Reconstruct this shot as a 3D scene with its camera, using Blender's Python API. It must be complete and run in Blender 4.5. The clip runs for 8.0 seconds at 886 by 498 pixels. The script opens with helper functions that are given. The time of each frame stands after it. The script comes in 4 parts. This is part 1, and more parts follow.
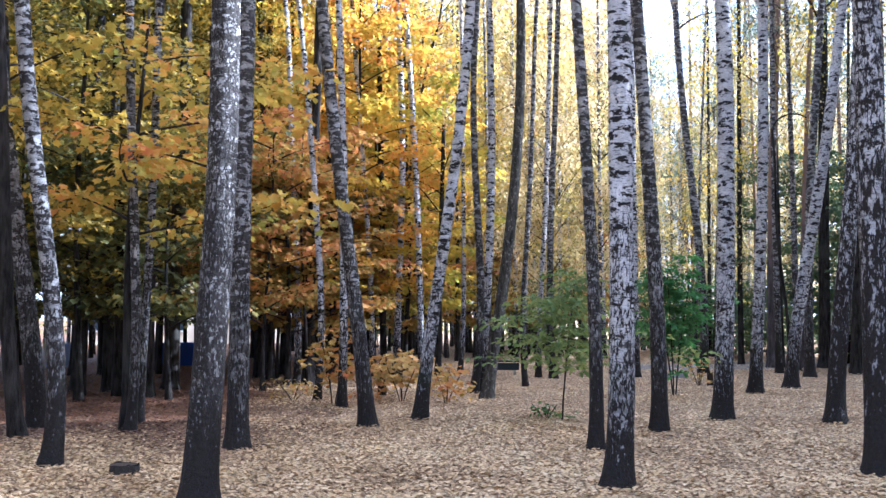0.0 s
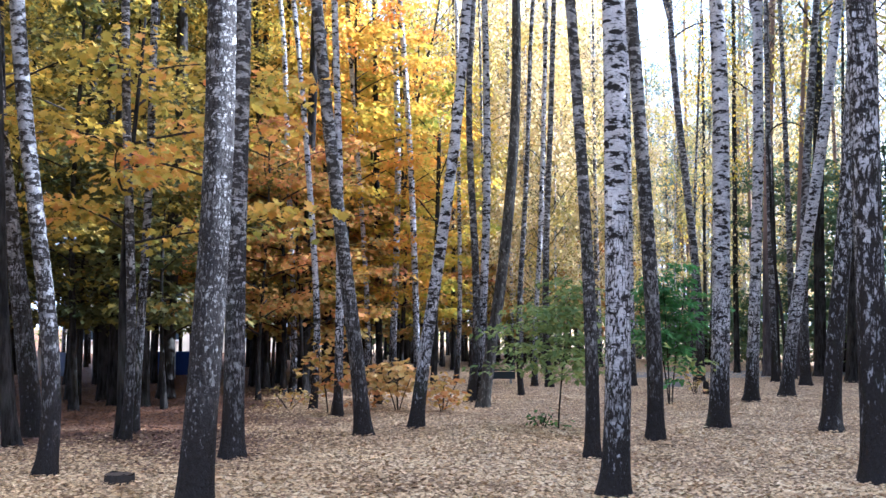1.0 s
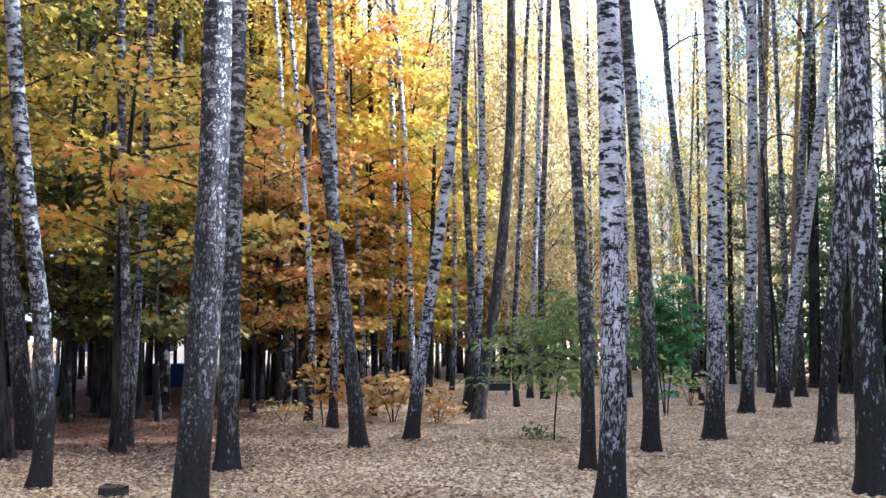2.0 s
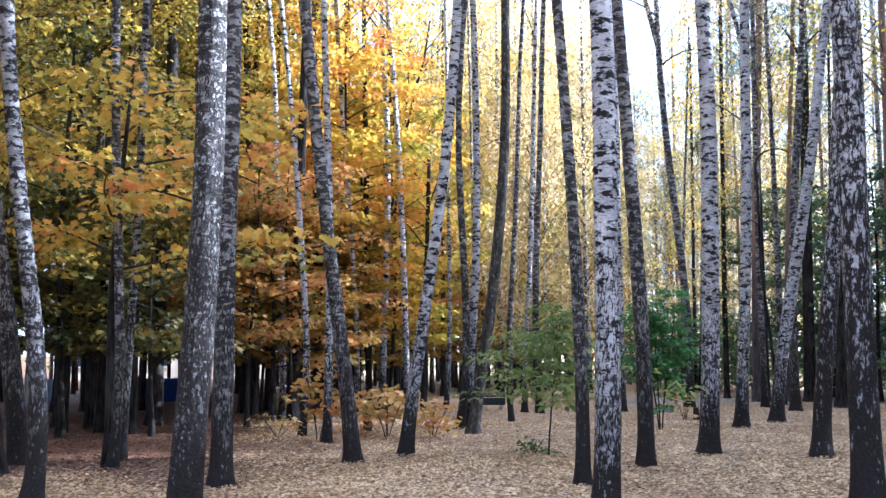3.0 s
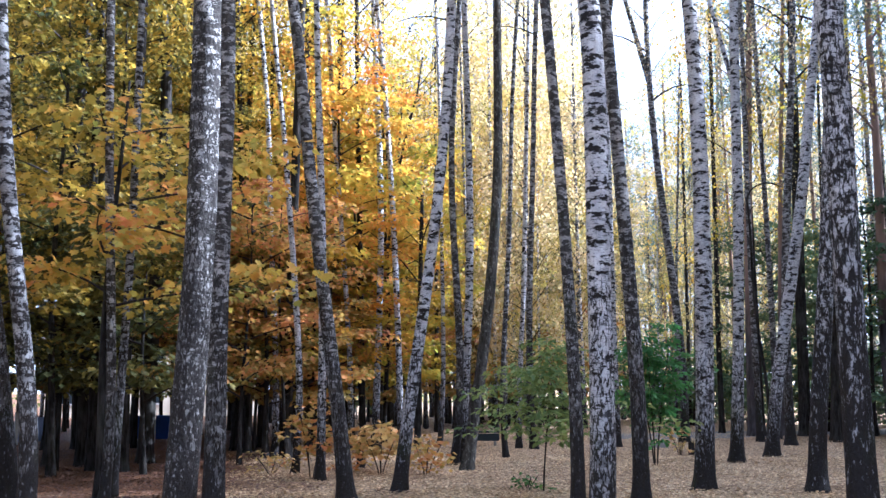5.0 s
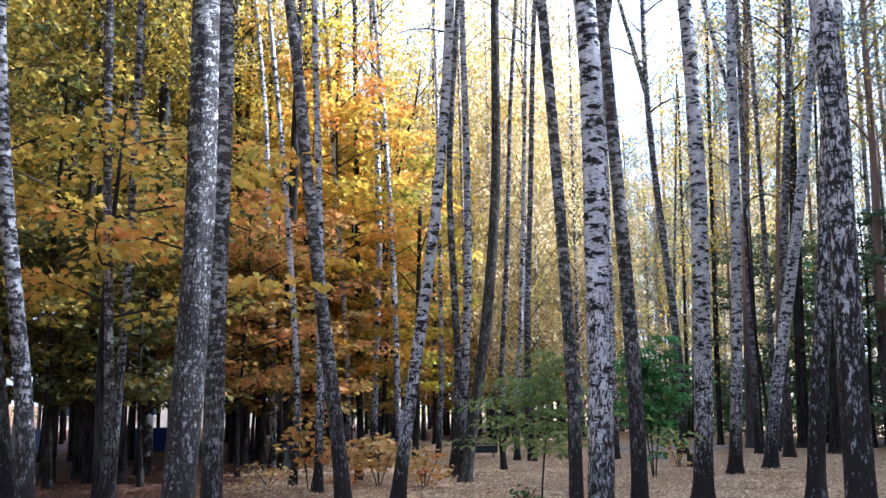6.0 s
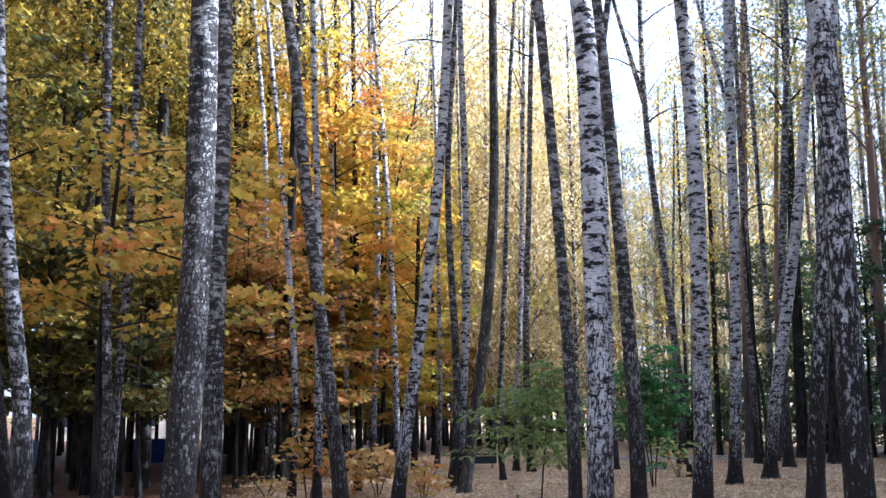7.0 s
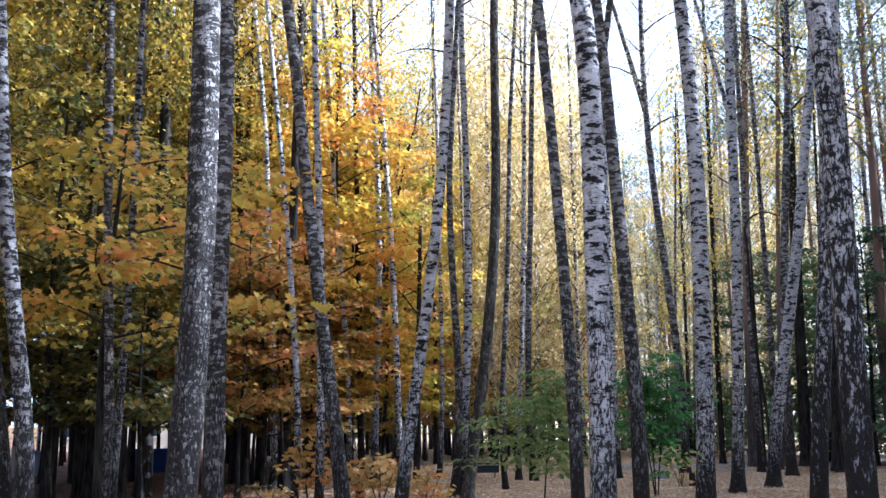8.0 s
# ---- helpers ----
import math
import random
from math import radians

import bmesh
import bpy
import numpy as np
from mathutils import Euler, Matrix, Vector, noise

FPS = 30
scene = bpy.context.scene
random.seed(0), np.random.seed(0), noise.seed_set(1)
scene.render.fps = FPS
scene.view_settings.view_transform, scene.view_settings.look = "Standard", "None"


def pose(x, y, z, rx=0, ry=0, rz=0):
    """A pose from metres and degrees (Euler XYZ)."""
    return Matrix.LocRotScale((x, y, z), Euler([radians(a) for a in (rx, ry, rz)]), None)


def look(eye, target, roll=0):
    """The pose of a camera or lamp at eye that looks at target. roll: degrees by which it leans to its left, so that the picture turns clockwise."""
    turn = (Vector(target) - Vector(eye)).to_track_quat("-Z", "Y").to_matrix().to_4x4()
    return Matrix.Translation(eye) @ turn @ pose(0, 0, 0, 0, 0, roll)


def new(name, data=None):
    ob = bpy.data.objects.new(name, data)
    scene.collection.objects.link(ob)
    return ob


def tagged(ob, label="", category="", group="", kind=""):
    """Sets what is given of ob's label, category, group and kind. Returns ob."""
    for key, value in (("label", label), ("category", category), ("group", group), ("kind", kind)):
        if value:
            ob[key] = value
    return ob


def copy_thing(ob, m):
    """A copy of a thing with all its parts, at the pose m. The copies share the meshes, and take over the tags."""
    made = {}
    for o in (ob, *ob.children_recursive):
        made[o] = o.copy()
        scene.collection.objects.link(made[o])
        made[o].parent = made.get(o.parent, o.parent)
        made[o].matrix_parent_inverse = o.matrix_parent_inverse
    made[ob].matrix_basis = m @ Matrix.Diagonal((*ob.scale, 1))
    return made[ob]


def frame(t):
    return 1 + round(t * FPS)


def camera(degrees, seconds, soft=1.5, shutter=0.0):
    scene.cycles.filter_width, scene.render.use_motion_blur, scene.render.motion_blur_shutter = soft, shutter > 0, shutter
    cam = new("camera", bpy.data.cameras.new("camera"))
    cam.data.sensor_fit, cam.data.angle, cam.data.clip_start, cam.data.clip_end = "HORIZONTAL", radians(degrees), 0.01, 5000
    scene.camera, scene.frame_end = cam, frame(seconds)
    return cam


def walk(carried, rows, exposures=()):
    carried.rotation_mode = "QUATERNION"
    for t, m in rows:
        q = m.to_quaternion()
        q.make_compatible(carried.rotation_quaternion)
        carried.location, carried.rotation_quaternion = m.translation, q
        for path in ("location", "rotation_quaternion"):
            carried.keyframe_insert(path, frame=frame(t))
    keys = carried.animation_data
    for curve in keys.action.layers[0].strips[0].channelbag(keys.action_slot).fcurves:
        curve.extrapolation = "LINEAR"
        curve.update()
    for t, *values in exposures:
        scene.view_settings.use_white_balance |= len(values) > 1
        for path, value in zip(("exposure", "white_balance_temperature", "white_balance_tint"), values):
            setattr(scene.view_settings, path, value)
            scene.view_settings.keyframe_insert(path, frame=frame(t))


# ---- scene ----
cam = camera(47.0, 8.0)
EYE = 1.55
TURNS = [  # seconds, yaw, pitch, roll: the camera turns upwards where it stands
    (0.0, 0.00, 3.93, 0.00),
    (0.5, -0.13, 4.16, 0.05),
    (1.0, -0.23, 4.42, 0.07),
    (1.5, -0.35, 4.74, 0.10),
    (3.0, -0.80, 5.87, 0.17),
    (3.5, -0.95, 6.38, 0.26),
    (4.0, -1.06, 6.89, 0.33),
    (4.5, -1.12, 7.42, 0.40),
    (5.0, -1.15, 7.84, 0.42),
    (6.5, -1.31, 8.78, 0.51),
    (7.0, -1.32, 9.07, 0.59),
    (7.5, -1.28, 9.36, 0.68),
    (8.0, -1.20, 9.57, 0.70),
]
walk(cam, [(t, pose(0, 0, EYE, 90 + pitch, roll, yaw)) for t, yaw, pitch, roll in TURNS],
     exposures=[(0.0, 2.85, 4540, 15.5), (1.5, 2.88, 4540, 15.5), (5.0, 2.60, 4570, 15.5), (8.0, 2.28, 4600, 15.5)])

# ---------------------------------------------------------------- light
SUN_AZ, SUN_EL = radians(86), radians(35)  # clockwise from straight ahead
world = bpy.data.worlds.new("sky")
scene.world = world
world.use_nodes = True
wn = world.node_tree.nodes
sky = wn.new("ShaderNodeTexSky")
sky.sky_type, sky.sun_disc = "NISHITA", False
sky.sun_elevation, sky.sun_rotation = SUN_EL, SUN_AZ
sky.dust_density, sky.air_density, sky.ozone_density = 10.0, 0.45, 0.3
wn["Background"].inputs[1].default_value = 0.15
haze = wn.new("ShaderNodeMix")  # thin even cloud pales the blue
haze.data_type = "RGBA"
haze.inputs[0].default_value = 0.8
haze.inputs[7].default_value = (2.6, 2.58, 2.56, 1)
world.node_tree.links.new(sky.outputs[0], haze.inputs[6])
world.node_tree.links.new(haze.outputs[2], wn["Background"].inputs[0])
sun = new("sun", bpy.data.lights.new("sun", "SUN"))
sun.data.energy, sun.data.angle, sun.data.color = 5.0, radians(0.55), (1.0, 0.90, 0.74)
toward = Vector((math.sin(SUN_AZ) * math.cos(SUN_EL), math.cos(SUN_AZ) * math.cos(SUN_EL), math.sin(SUN_EL)))
sun.matrix_world = look(toward * 200, (0, 0, 0))


# ---------------------------------------------------------------- materials
class Nodes:
    """A small builder of node materials."""

    def __init__(self, name):
        self.mat = bpy.data.materials.new(name)
        self.mat.use_nodes = True
        self.tree = self.mat.node_tree
        self.tree.nodes.clear()
        self.out = self.add("OutputMaterial")

    def add(self, kind, **inputs):
        node = self.tree.nodes.new("ShaderNode" + kind)
        for key, value in inputs.items():
            self.put(node, key.replace("_", " "), value)
        return node

    def put(self, node, key, value):
        socket = node.inputs[int(key)] if key.isdigit() else node.inputs[key]
        if isinstance(value, bpy.types.NodeSocket):
            self.tree.links.new(value, socket)
        else:
            socket.default_value = value

    def mapped(self, coords, scale, shift=None):
        node = self.add("Mapping", Vector=coords, Scale=scale)
        if shift is not None:
            self.put(node, "Location", shift)
        return node.outputs[0]

    def noise(self, vec, scale, detail=3.0, rough=0.55):
        return self.add("TexNoise", Vector=vec, Scale=scale, Detail=detail, Roughness=rough).outputs[0]

    def ramp(self, fac, stops, smooth=False):
        node = self.add("ValToRGB", Fac=fac)
        cr = node.color_ramp
        cr.interpolation = "EASE" if smooth else "LINEAR"
        while len(cr.elements) < len(stops):
            cr.elements.new(0.5)
        for el, (pos, col) in zip(cr.elements, stops):
            el.position = pos
            el.color = (*col, 1) if isinstance(col, tuple) else (col, col, col, 1)
        return node.outputs[0]

    def mix(self, fac, a, b, mode="MIX"):
        node = self.tree.nodes.new("ShaderNodeMix")
        node.data_type, node.blend_type = "RGBA", mode
        for i, v in ((0, fac), (6, a), (7, b)):
            if isinstance(v, bpy.types.NodeSocket):
                self.tree.links.new(v, node.inputs[i])
            else:
                node.inputs[i].default_value = (*v, 1) if isinstance(v, tuple) else v
        return node.outputs[2]

    def math(self, op, a, b=0.0, clamp=False):
        node = self.tree.nodes.new("ShaderNodeMath")
        node.operation, node.use_clamp = op, clamp
        for i, v in ((0, a), (1, b)):
            if isinstance(v, bpy.types.NodeSocket):
                self.tree.links.new(v, node.inputs[i])
            else:
                node.inputs[i].default_value = v
        return node.outputs[0]

    def own_coords(self):
        """Object coordinates, shifted by a random amount per object."""
        co = self.add("TexCoord").outputs["Object"]
        rnd = self.add("ObjectInfo").outputs["Random"]
        shift = self.add("CombineXYZ", X=self.math("MULTIPLY", rnd, 37.0), Y=self.math("MULTIPLY", rnd, 91.0), Z=self.math("MULTIPLY", rnd, 53.0)).outputs[0]
        add = self.tree.nodes.new("ShaderNodeVectorMath")
        self.tree.links.new(co, add.inputs[0])
        self.tree.links.new(shift, add.inputs[1])
        z = self.add("SeparateXYZ", Vector=co).outputs[2]
        return add.outputs[0], z, rnd

    def finish(self, color, rough=0.8, height=None, strength=0.5, dist=0.02):
        bsdf = self.add("BsdfPrincipled", Base_Color=color, Roughness=rough)
        bsdf.inputs["Specular IOR Level"].default_value = 0.12
        if height is not None:
            bump = self.add("Bump", Height=height, Strength=strength, Distance=dist)
            self.put(bsdf, "Normal", bump.outputs[0])
        self.tree.links.new(bsdf.outputs[0], self.out.inputs[0])
        return self.mat


def birch_bark(name, pale, grey, cover, black_to, fleck=0.55, grain=1.0, dull=None, top=0.86, squat=1.0):
    """Pale paper bark with broken dark cross bands; towards the foot black fissured bark climbs through it and leaves upright pale flakes."""
    n = Nodes(name)
    co, z, rnd = n.own_coords()
    # paper bark: soft mottling, short cross bands, fine dashes and dark scars
    tone = n.noise(n.mapped(co, (3.0, 3.0, 4.0)), 1.6, 5, 0.65)
    paper = n.mix(n.ramp(tone, [(0.36, 0.0), (0.64, 1.0)]), grey, pale)
    paper = n.mix(n.ramp(n.noise(co, 60.0, 3), [(0.35, 0.35), (0.6, 0.0)]), paper, n.mix(1.0, paper, (0.55, 0.52, 0.50), "MULTIPLY"))
    bands = n.noise(n.mapped(co, (5.5, 5.5, 13.0)), 1.3, 5, 0.66)
    band = n.ramp(bands, [(cover, 1.0), (cover + 0.035, 0.0)])
    dash = n.ramp(n.noise(n.mapped(co, (12.0, 12.0, 85.0)), 1.2, 2), [(0.36, 0.7), (0.42, 0.0)])
    scars = n.ramp(n.noise(n.mapped(co, (4.0, 4.0, 5.0)), 1.25, 5, 0.66), [(cover - 0.065, 1.0), (cover - 0.04, 0.0)])
    marks = n.math("MAXIMUM", n.math("MAXIMUM", band, dash), scars)
    # fissured bark: upright plates between black cracks that widen towards the foot
    ridge = n.noise(n.mapped(co, (17.0 * grain, 17.0 * grain, 8.5 * grain * squat)), 1.3, 5, 0.68)
    climb = n.math("ADD", n.math("DIVIDE", z, black_to), n.math("MULTIPLY", n.math("SUBTRACT", n.noise(n.mapped(co, (2.6, 2.6, 1.0)), 1.3, 3), 0.5), 1.7 if dull else 1.0))
    low = n.math("MULTIPLY", climb, 0.4)
    level = n.ramp(low, [(0.0, 0.31), (0.12, 0.41), (0.36, fleck), (0.8, top)])
    plates = n.ramp(n.math("ADD", n.math("SUBTRACT", level, ridge), 0.5), [(0.455, 1.0), (0.54, 0.0)])
    # thin winding cracks through the plates
    wind = n.noise(n.mapped(co, (13.0 * grain, 13.0 * grain, 3.2 * grain * squat)), 1.2, 4, 0.6)
    off = n.math("ABSOLUTE", n.math("SUBTRACT", wind, 0.5))
    reach = n.ramp(low, [(0.0, 0.09), (0.3, 0.05), (0.62, 0.028), (0.85, 0.0)])
    crack = n.ramp(n.math("ADD", n.math("SUBTRACT", reach, off), 0.5), [(0.49, 0.0), (0.51, 1.0)])
    keep = n.math("MAXIMUM", plates, crack)
    dark = n.math("MAXIMUM", n.math("MULTIPLY", marks, n.ramp(n.math("MULTIPLY", climb, 0.4), [(0.15, 0.3), (0.45, 1.0)])), keep)
    black = n.mix(n.noise(co, 30.0, 4), (0.006, 0.005, 0.005), (0.036, 0.031, 0.030))
    if dull:  # old grey bark between the cracks above the black foot
        fresh = n.math("MULTIPLY", n.ramp(low, [(0.08, 0.0), (0.26, 1.0)]), n.math("SUBTRACT", 1.0, crack))
        black = n.mix(n.math("MULTIPLY", fresh, n.ramp(ridge, [(0.36, 0.1), (0.56, 1.0)])), black, dull)
    moss = n.ramp(n.noise(n.mapped(co, (1.6, 1.6, 0.8)), 1.5, 3), [(0.60, 0.0), (0.72, 0.45)])
    black = n.mix(moss, black, (0.030, 0.036, 0.020))
    flake = n.mix(n.noise(co, 14.0, 4, 0.7), tuple(0.16 * c for c in pale), tuple(0.7 * c for c in pale))
    paper = n.mix(n.ramp(low, [(0.2, 0.9), (0.5, 0.0)]), paper, flake)
    color = n.mix(dark, paper, black)
    height = n.math("SUBTRACT", n.math("MULTIPLY", ridge, n.math("ADD", keep, 0.25)), n.math("MULTIPLY", dark, 0.5))
    return n.finish(color, 0.7, height, 0.9, 0.03)


def rough_bark(name, low, high, scale=1.0, upper=None, upper_from=4.0, lichen=0.0):
    """Dark ridged bark; upper is the colour of the thin bark higher up."""
    n = Nodes(name)
    co, z, rnd = n.own_coords()
    ridge = n.noise(n.mapped(co, (15.0 * scale, 15.0 * scale, 2.8 * scale)), 1.0, 5, 0.62)
    fine = n.noise(co, 40.0, 3)
    color = n.mix(n.ramp(ridge, [(0.36, 0.0), (0.66, 1.0)]), low, high)
    color = n.mix(n.ramp(n.noise(co, 1.4, 4), [(0.52, 0.0), (0.75, 0.45)]), color, (0.07, 0.072, 0.058))
    if lichen:
        spots = n.ramp(n.noise(n.mapped(co, (11.0, 11.0, 7.0)), 1.6, 4, 0.7), [(0.56, 0.0), (0.62, lichen)])
        color = n.mix(spots, color, (0.30, 0.29, 0.26))
    if upper:
        color = n.mix(n.ramp(n.math("ADD", n.math("DIVIDE", z, upper_from * 2), n.math("MULTIPLY", n.math("SUBTRACT", ridge, 0.5), 0.3)), [(0.4, 0.0), (0.7, 1.0)]), color, upper)
    return n.finish(color, 0.85, n.math("ADD", ridge, n.math("MULTIPLY", fine, 0.2)), 0.9, 0.03)


def leaf_mat(name, stops, through_light=0.5, patch=2.0):
    """Thin leaves: each leaf has its own tone, clumps drift between tones, light shines through."""
    n = Nodes(name)
    geo = n.add("NewGeometry")
    co = n.add("TexCoord").outputs["Object"]
    clump = n.noise(co, 0.55, 2)
    fac = n.math("ADD", n.math("MULTIPLY", geo.outputs["Random Per Island"], 0.55), n.math("MULTIPLY", n.math("SUBTRACT", clump, 0.5), patch))
    fac = n.math("ADD", fac, n.math("MULTIPLY", n.math("SUBTRACT", n.add("ObjectInfo").outputs["Random"], 0.5), 0.25))
    fac = n.math("ADD", fac, 0.22, True)
    color = n.ramp(fac, stops)
    color = n.mix(n.math("MULTIPLY", n.noise(co, 22.0, 2), 0.35), color, n.mix(1.0, color, (0.45, 0.40, 0.35), "MULTIPLY"))
    bsdf = n.add("BsdfPrincipled", Base_Color=color, Roughness=0.55)
    bsdf.inputs["Specular IOR Level"].default_value = 0.3
    trans = n.add("BsdfTranslucent", Color=color)
    shader = n.add("MixShader", **{"0": through_light, "1": bsdf.outputs[0], "2": trans.outputs[0]})
    n.tree.links.new(shader.outputs[0], n.out.inputs[0])
    return n.mat


def plain(name, color, rough=0.7, vary=0.25, scale=6.0, metal=0.0, bump=0.15):
    n = Nodes(name)
    co, z, rnd = n.own_coords()
    v = n.noise(co, scale, 4)
    col = n.mix(n.math("MULTIPLY", v, vary * 2), tuple(color), tuple(c * 0.45 for c in color))
    mat = n.finish(col, rough, n.noise(co, scale * 8, 3), bump, 0.01)
    for node in n.tree.nodes:
        if node.type == "BSDF_PRINCIPLED":
            node.inputs["Metallic"].default_value = metal
    return mat


def litter_mat():
    """Ground of trodden, faded leaves: broken leaf shapes in tan and brown, bare humus between, redder drifts under the
    maples, darkened there for shade.
    """
    n = Nodes("leaf_litter_ground")
    co = n.add("TexCoord").outputs["Object"]
    warp = n.add("TexNoise", Vector=co, Scale=9.0, Detail=2.0).outputs[1]
    add = n.tree.nodes.new("ShaderNodeVectorMath")
    add.operation = "MULTIPLY_ADD"
    n.tree.links.new(warp, add.inputs[0])
    add.inputs[1].default_value = (0.12, 0.12, 0.0)
    n.tree.links.new(co, add.inputs[2])
    cells = n.add("TexVoronoi", Vector=add.outputs[0], Scale=15.0)
    pick = n.add("SeparateColor", Color=cells.outputs["Color"]).outputs[0]
    tan = n.ramp(pick, [(0.0, (0.16, 0.105, 0.065)), (0.3, (0.35, 0.23, 0.13)), (0.65, (0.48, 0.345, 0.205)), (1.0, (0.61, 0.475, 0.31))])
    soil = n.ramp(n.noise(co, 26.0, 4), [(0.42, 1.0), (0.54, 0.0)])
    color = n.mix(n.math("MULTIPLY", soil, 0.75), tan, (0.055, 0.040, 0.032))
    drift = n.ramp(n.noise(co, 0.35, 4), [(0.45, 0.0), (0.65, 0.5)])
    color = n.mix(drift, color, n.mix(1.0, color, (0.72, 0.62, 0.50), "MULTIPLY"))
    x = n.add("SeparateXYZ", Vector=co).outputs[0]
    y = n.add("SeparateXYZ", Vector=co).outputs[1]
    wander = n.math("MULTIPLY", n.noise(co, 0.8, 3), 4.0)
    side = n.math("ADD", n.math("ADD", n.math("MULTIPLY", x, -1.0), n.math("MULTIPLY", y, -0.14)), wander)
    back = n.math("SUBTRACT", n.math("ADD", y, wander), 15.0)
    # left back: redder leaves, with the maples' shade multiplied into the colour
    red_shade = n.ramp(n.math("DIVIDE", n.math("MINIMUM", side, back), 8.0), [(0.20, 0.0), (0.36, 0.9)])
    color = n.mix(red_shade, color, n.mix(1.0, color, (0.42, 0.28, 0.22), "MULTIPLY"))
    height = n.math("ADD", n.math("MULTIPLY", cells.outputs["Distance"], -1.0), n.noise(co, 30.0, 3))
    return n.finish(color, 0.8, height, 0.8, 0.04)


BARK = {
    "white": birch_bark("birch_bark", (0.66, 0.65, 0.665), (0.42, 0.41, 0.425), 0.438, 1.4, 0.62, 1.5),
    # the pale birch bark again, with shade put into greyer colours
    "shaded_white": birch_bark("shaded_birch_bark", (0.36, 0.355, 0.36), (0.16, 0.157, 0.16), 0.46, 1.5, 0.55, 1.1),
    "grey": birch_bark("grey_birch_bark", (0.42, 0.41, 0.405), (0.18, 0.17, 0.165), 0.485, 1.9, 0.55, 1.2, (0.055, 0.05, 0.047)),
    "big": birch_bark("old_birch_bark", (0.60, 0.59, 0.58), (0.22, 0.215, 0.21), 0.50, 3.2, 0.52, 1.5, (0.060, 0.054, 0.049), 0.60, 1.5),
    "plated": birch_bark("plated_birch_bark", (0.60, 0.59, 0.61), (0.38, 0.37, 0.38), 0.42, 3.2, 0.50, 0.9, None, 0.56),
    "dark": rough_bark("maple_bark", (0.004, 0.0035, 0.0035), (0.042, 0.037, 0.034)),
    "black": rough_bark("lichen_bark", (0.012, 0.011, 0.010), (0.085, 0.076, 0.066), 1.2, None, 4.0, 0.45),
    "pine": rough_bark("pine_bark", (0.028, 0.024, 0.026), (0.105, 0.088, 0.09), 0.8, (0.22, 0.15, 0.12), 4.0),
}
TWIG = plain("twig_bark", (0.04, 0.033, 0.03), 0.85, 0.4, 12.0)
GOLD = leaf_mat("golden_maple_leaf", [(0.0, (0.34, 0.36, 0.05)), (0.3, (0.54, 0.44, 0.05)), (0.7, (0.72, 0.49, 0.05)), (1.0, (0.74, 0.38, 0.05))], 0.62)
OLIVE = leaf_mat("turning_maple_leaf", [(0.0, (0.05, 0.065, 0.022)), (0.4, (0.20, 0.17, 0.03)), (0.75, (0.52, 0.37, 0.045)), (1.0, (0.72, 0.46, 0.05))], 0.5)
RUST = leaf_mat("rust_maple_leaf", [(0.0, (0.14, 0.15, 0.04)), (0.4, (0.36, 0.25, 0.05)), (0.75, (0.46, 0.22, 0.05)), (1.0, (0.34, 0.11, 0.045))], 0.5)
ORANGE = leaf_mat("orange_maple_leaf", [(0.0, (0.30, 0.31, 0.06)), (0.4, (0.60, 0.46, 0.07)), (0.75, (0.74, 0.42, 0.07)), (1.0, (0.76, 0.29, 0.09))], 0.5)
GLOW = leaf_mat("orange_gold_leaf", [(0.0, (0.46, 0.34, 0.05)), (0.4, (0.74, 0.46, 0.05)), (0.75, (0.78, 0.38, 0.05)), (1.0, (0.72, 0.26, 0.05))], 0.6)
HONEY = leaf_mat("honey_birch_leaf", [(0.0, (0.20, 0.20, 0.06)), (0.4, (0.52, 0.43, 0.11)), (0.75, (0.74, 0.57, 0.17)), (1.0, (0.80, 0.55, 0.18))], 0.55, 2.6)
PALE = leaf_mat("yellow_birch_leaf", [(0.0, (0.36, 0.35, 0.17)), (0.45, (0.66, 0.53, 0.26)), (1.0, (0.80, 0.60, 0.33))], 0.55)
GREEN = leaf_mat("green_rowan_leaf", [(0.0, (0.05, 0.13, 0.04)), (0.5, (0.10, 0.22, 0.05)), (1.0, (0.20, 0.32, 0.07))], 0.5)
DEEP = leaf_mat("dark_green_leaf", [(0.0, (0.06, 0.16, 0.045)), (0.5, (0.10, 0.25, 0.06)), (1.0, (0.17, 0.34, 0.08))], 0.5)
NEEDLE = leaf_mat("pine_needle", [(0.0, (0.085, 0.13, 0.10)), (0.6, (0.15, 0.20, 0.15)), (1.0, (0.26, 0.28, 0.18))], 0.5)
SHADE = leaf_mat("shade_green_leaf", [(0.0, (0.05, 0.09, 0.05)), (0.5, (0.085, 0.14, 0.06)), (1.0, (0.20, 0.23, 0.08))], 0.45)
# the olive maple leaf with shade put into darker stops
SHADED_OLIVE = leaf_mat("shaded_maple_leaf", [(0.0, (0.05, 0.068, 0.026)), (0.5, (0.125, 0.125, 0.034)), (0.85, (0.29, 0.235, 0.045)), (1.0, (0.38, 0.20, 0.05))], 0.45)
BRUSH = leaf_mat("undergrowth_leaf", [(0.0, (0.04, 0.07, 0.03)), (0.5, (0.11, 0.14, 0.04)), (1.0, (0.34, 0.27, 0.06))], 0.45)
FALLEN = leaf_mat("fallen_leaf", [(0.0, (0.15, 0.095, 0.06)), (0.22, (0.44, 0.30, 0.16)), (0.5, (0.71, 0.51, 0.28)), (0.8, (0.82, 0.66, 0.42)), (1.0, (0.74, 0.50, 0.16))], 0.15, 1.1)
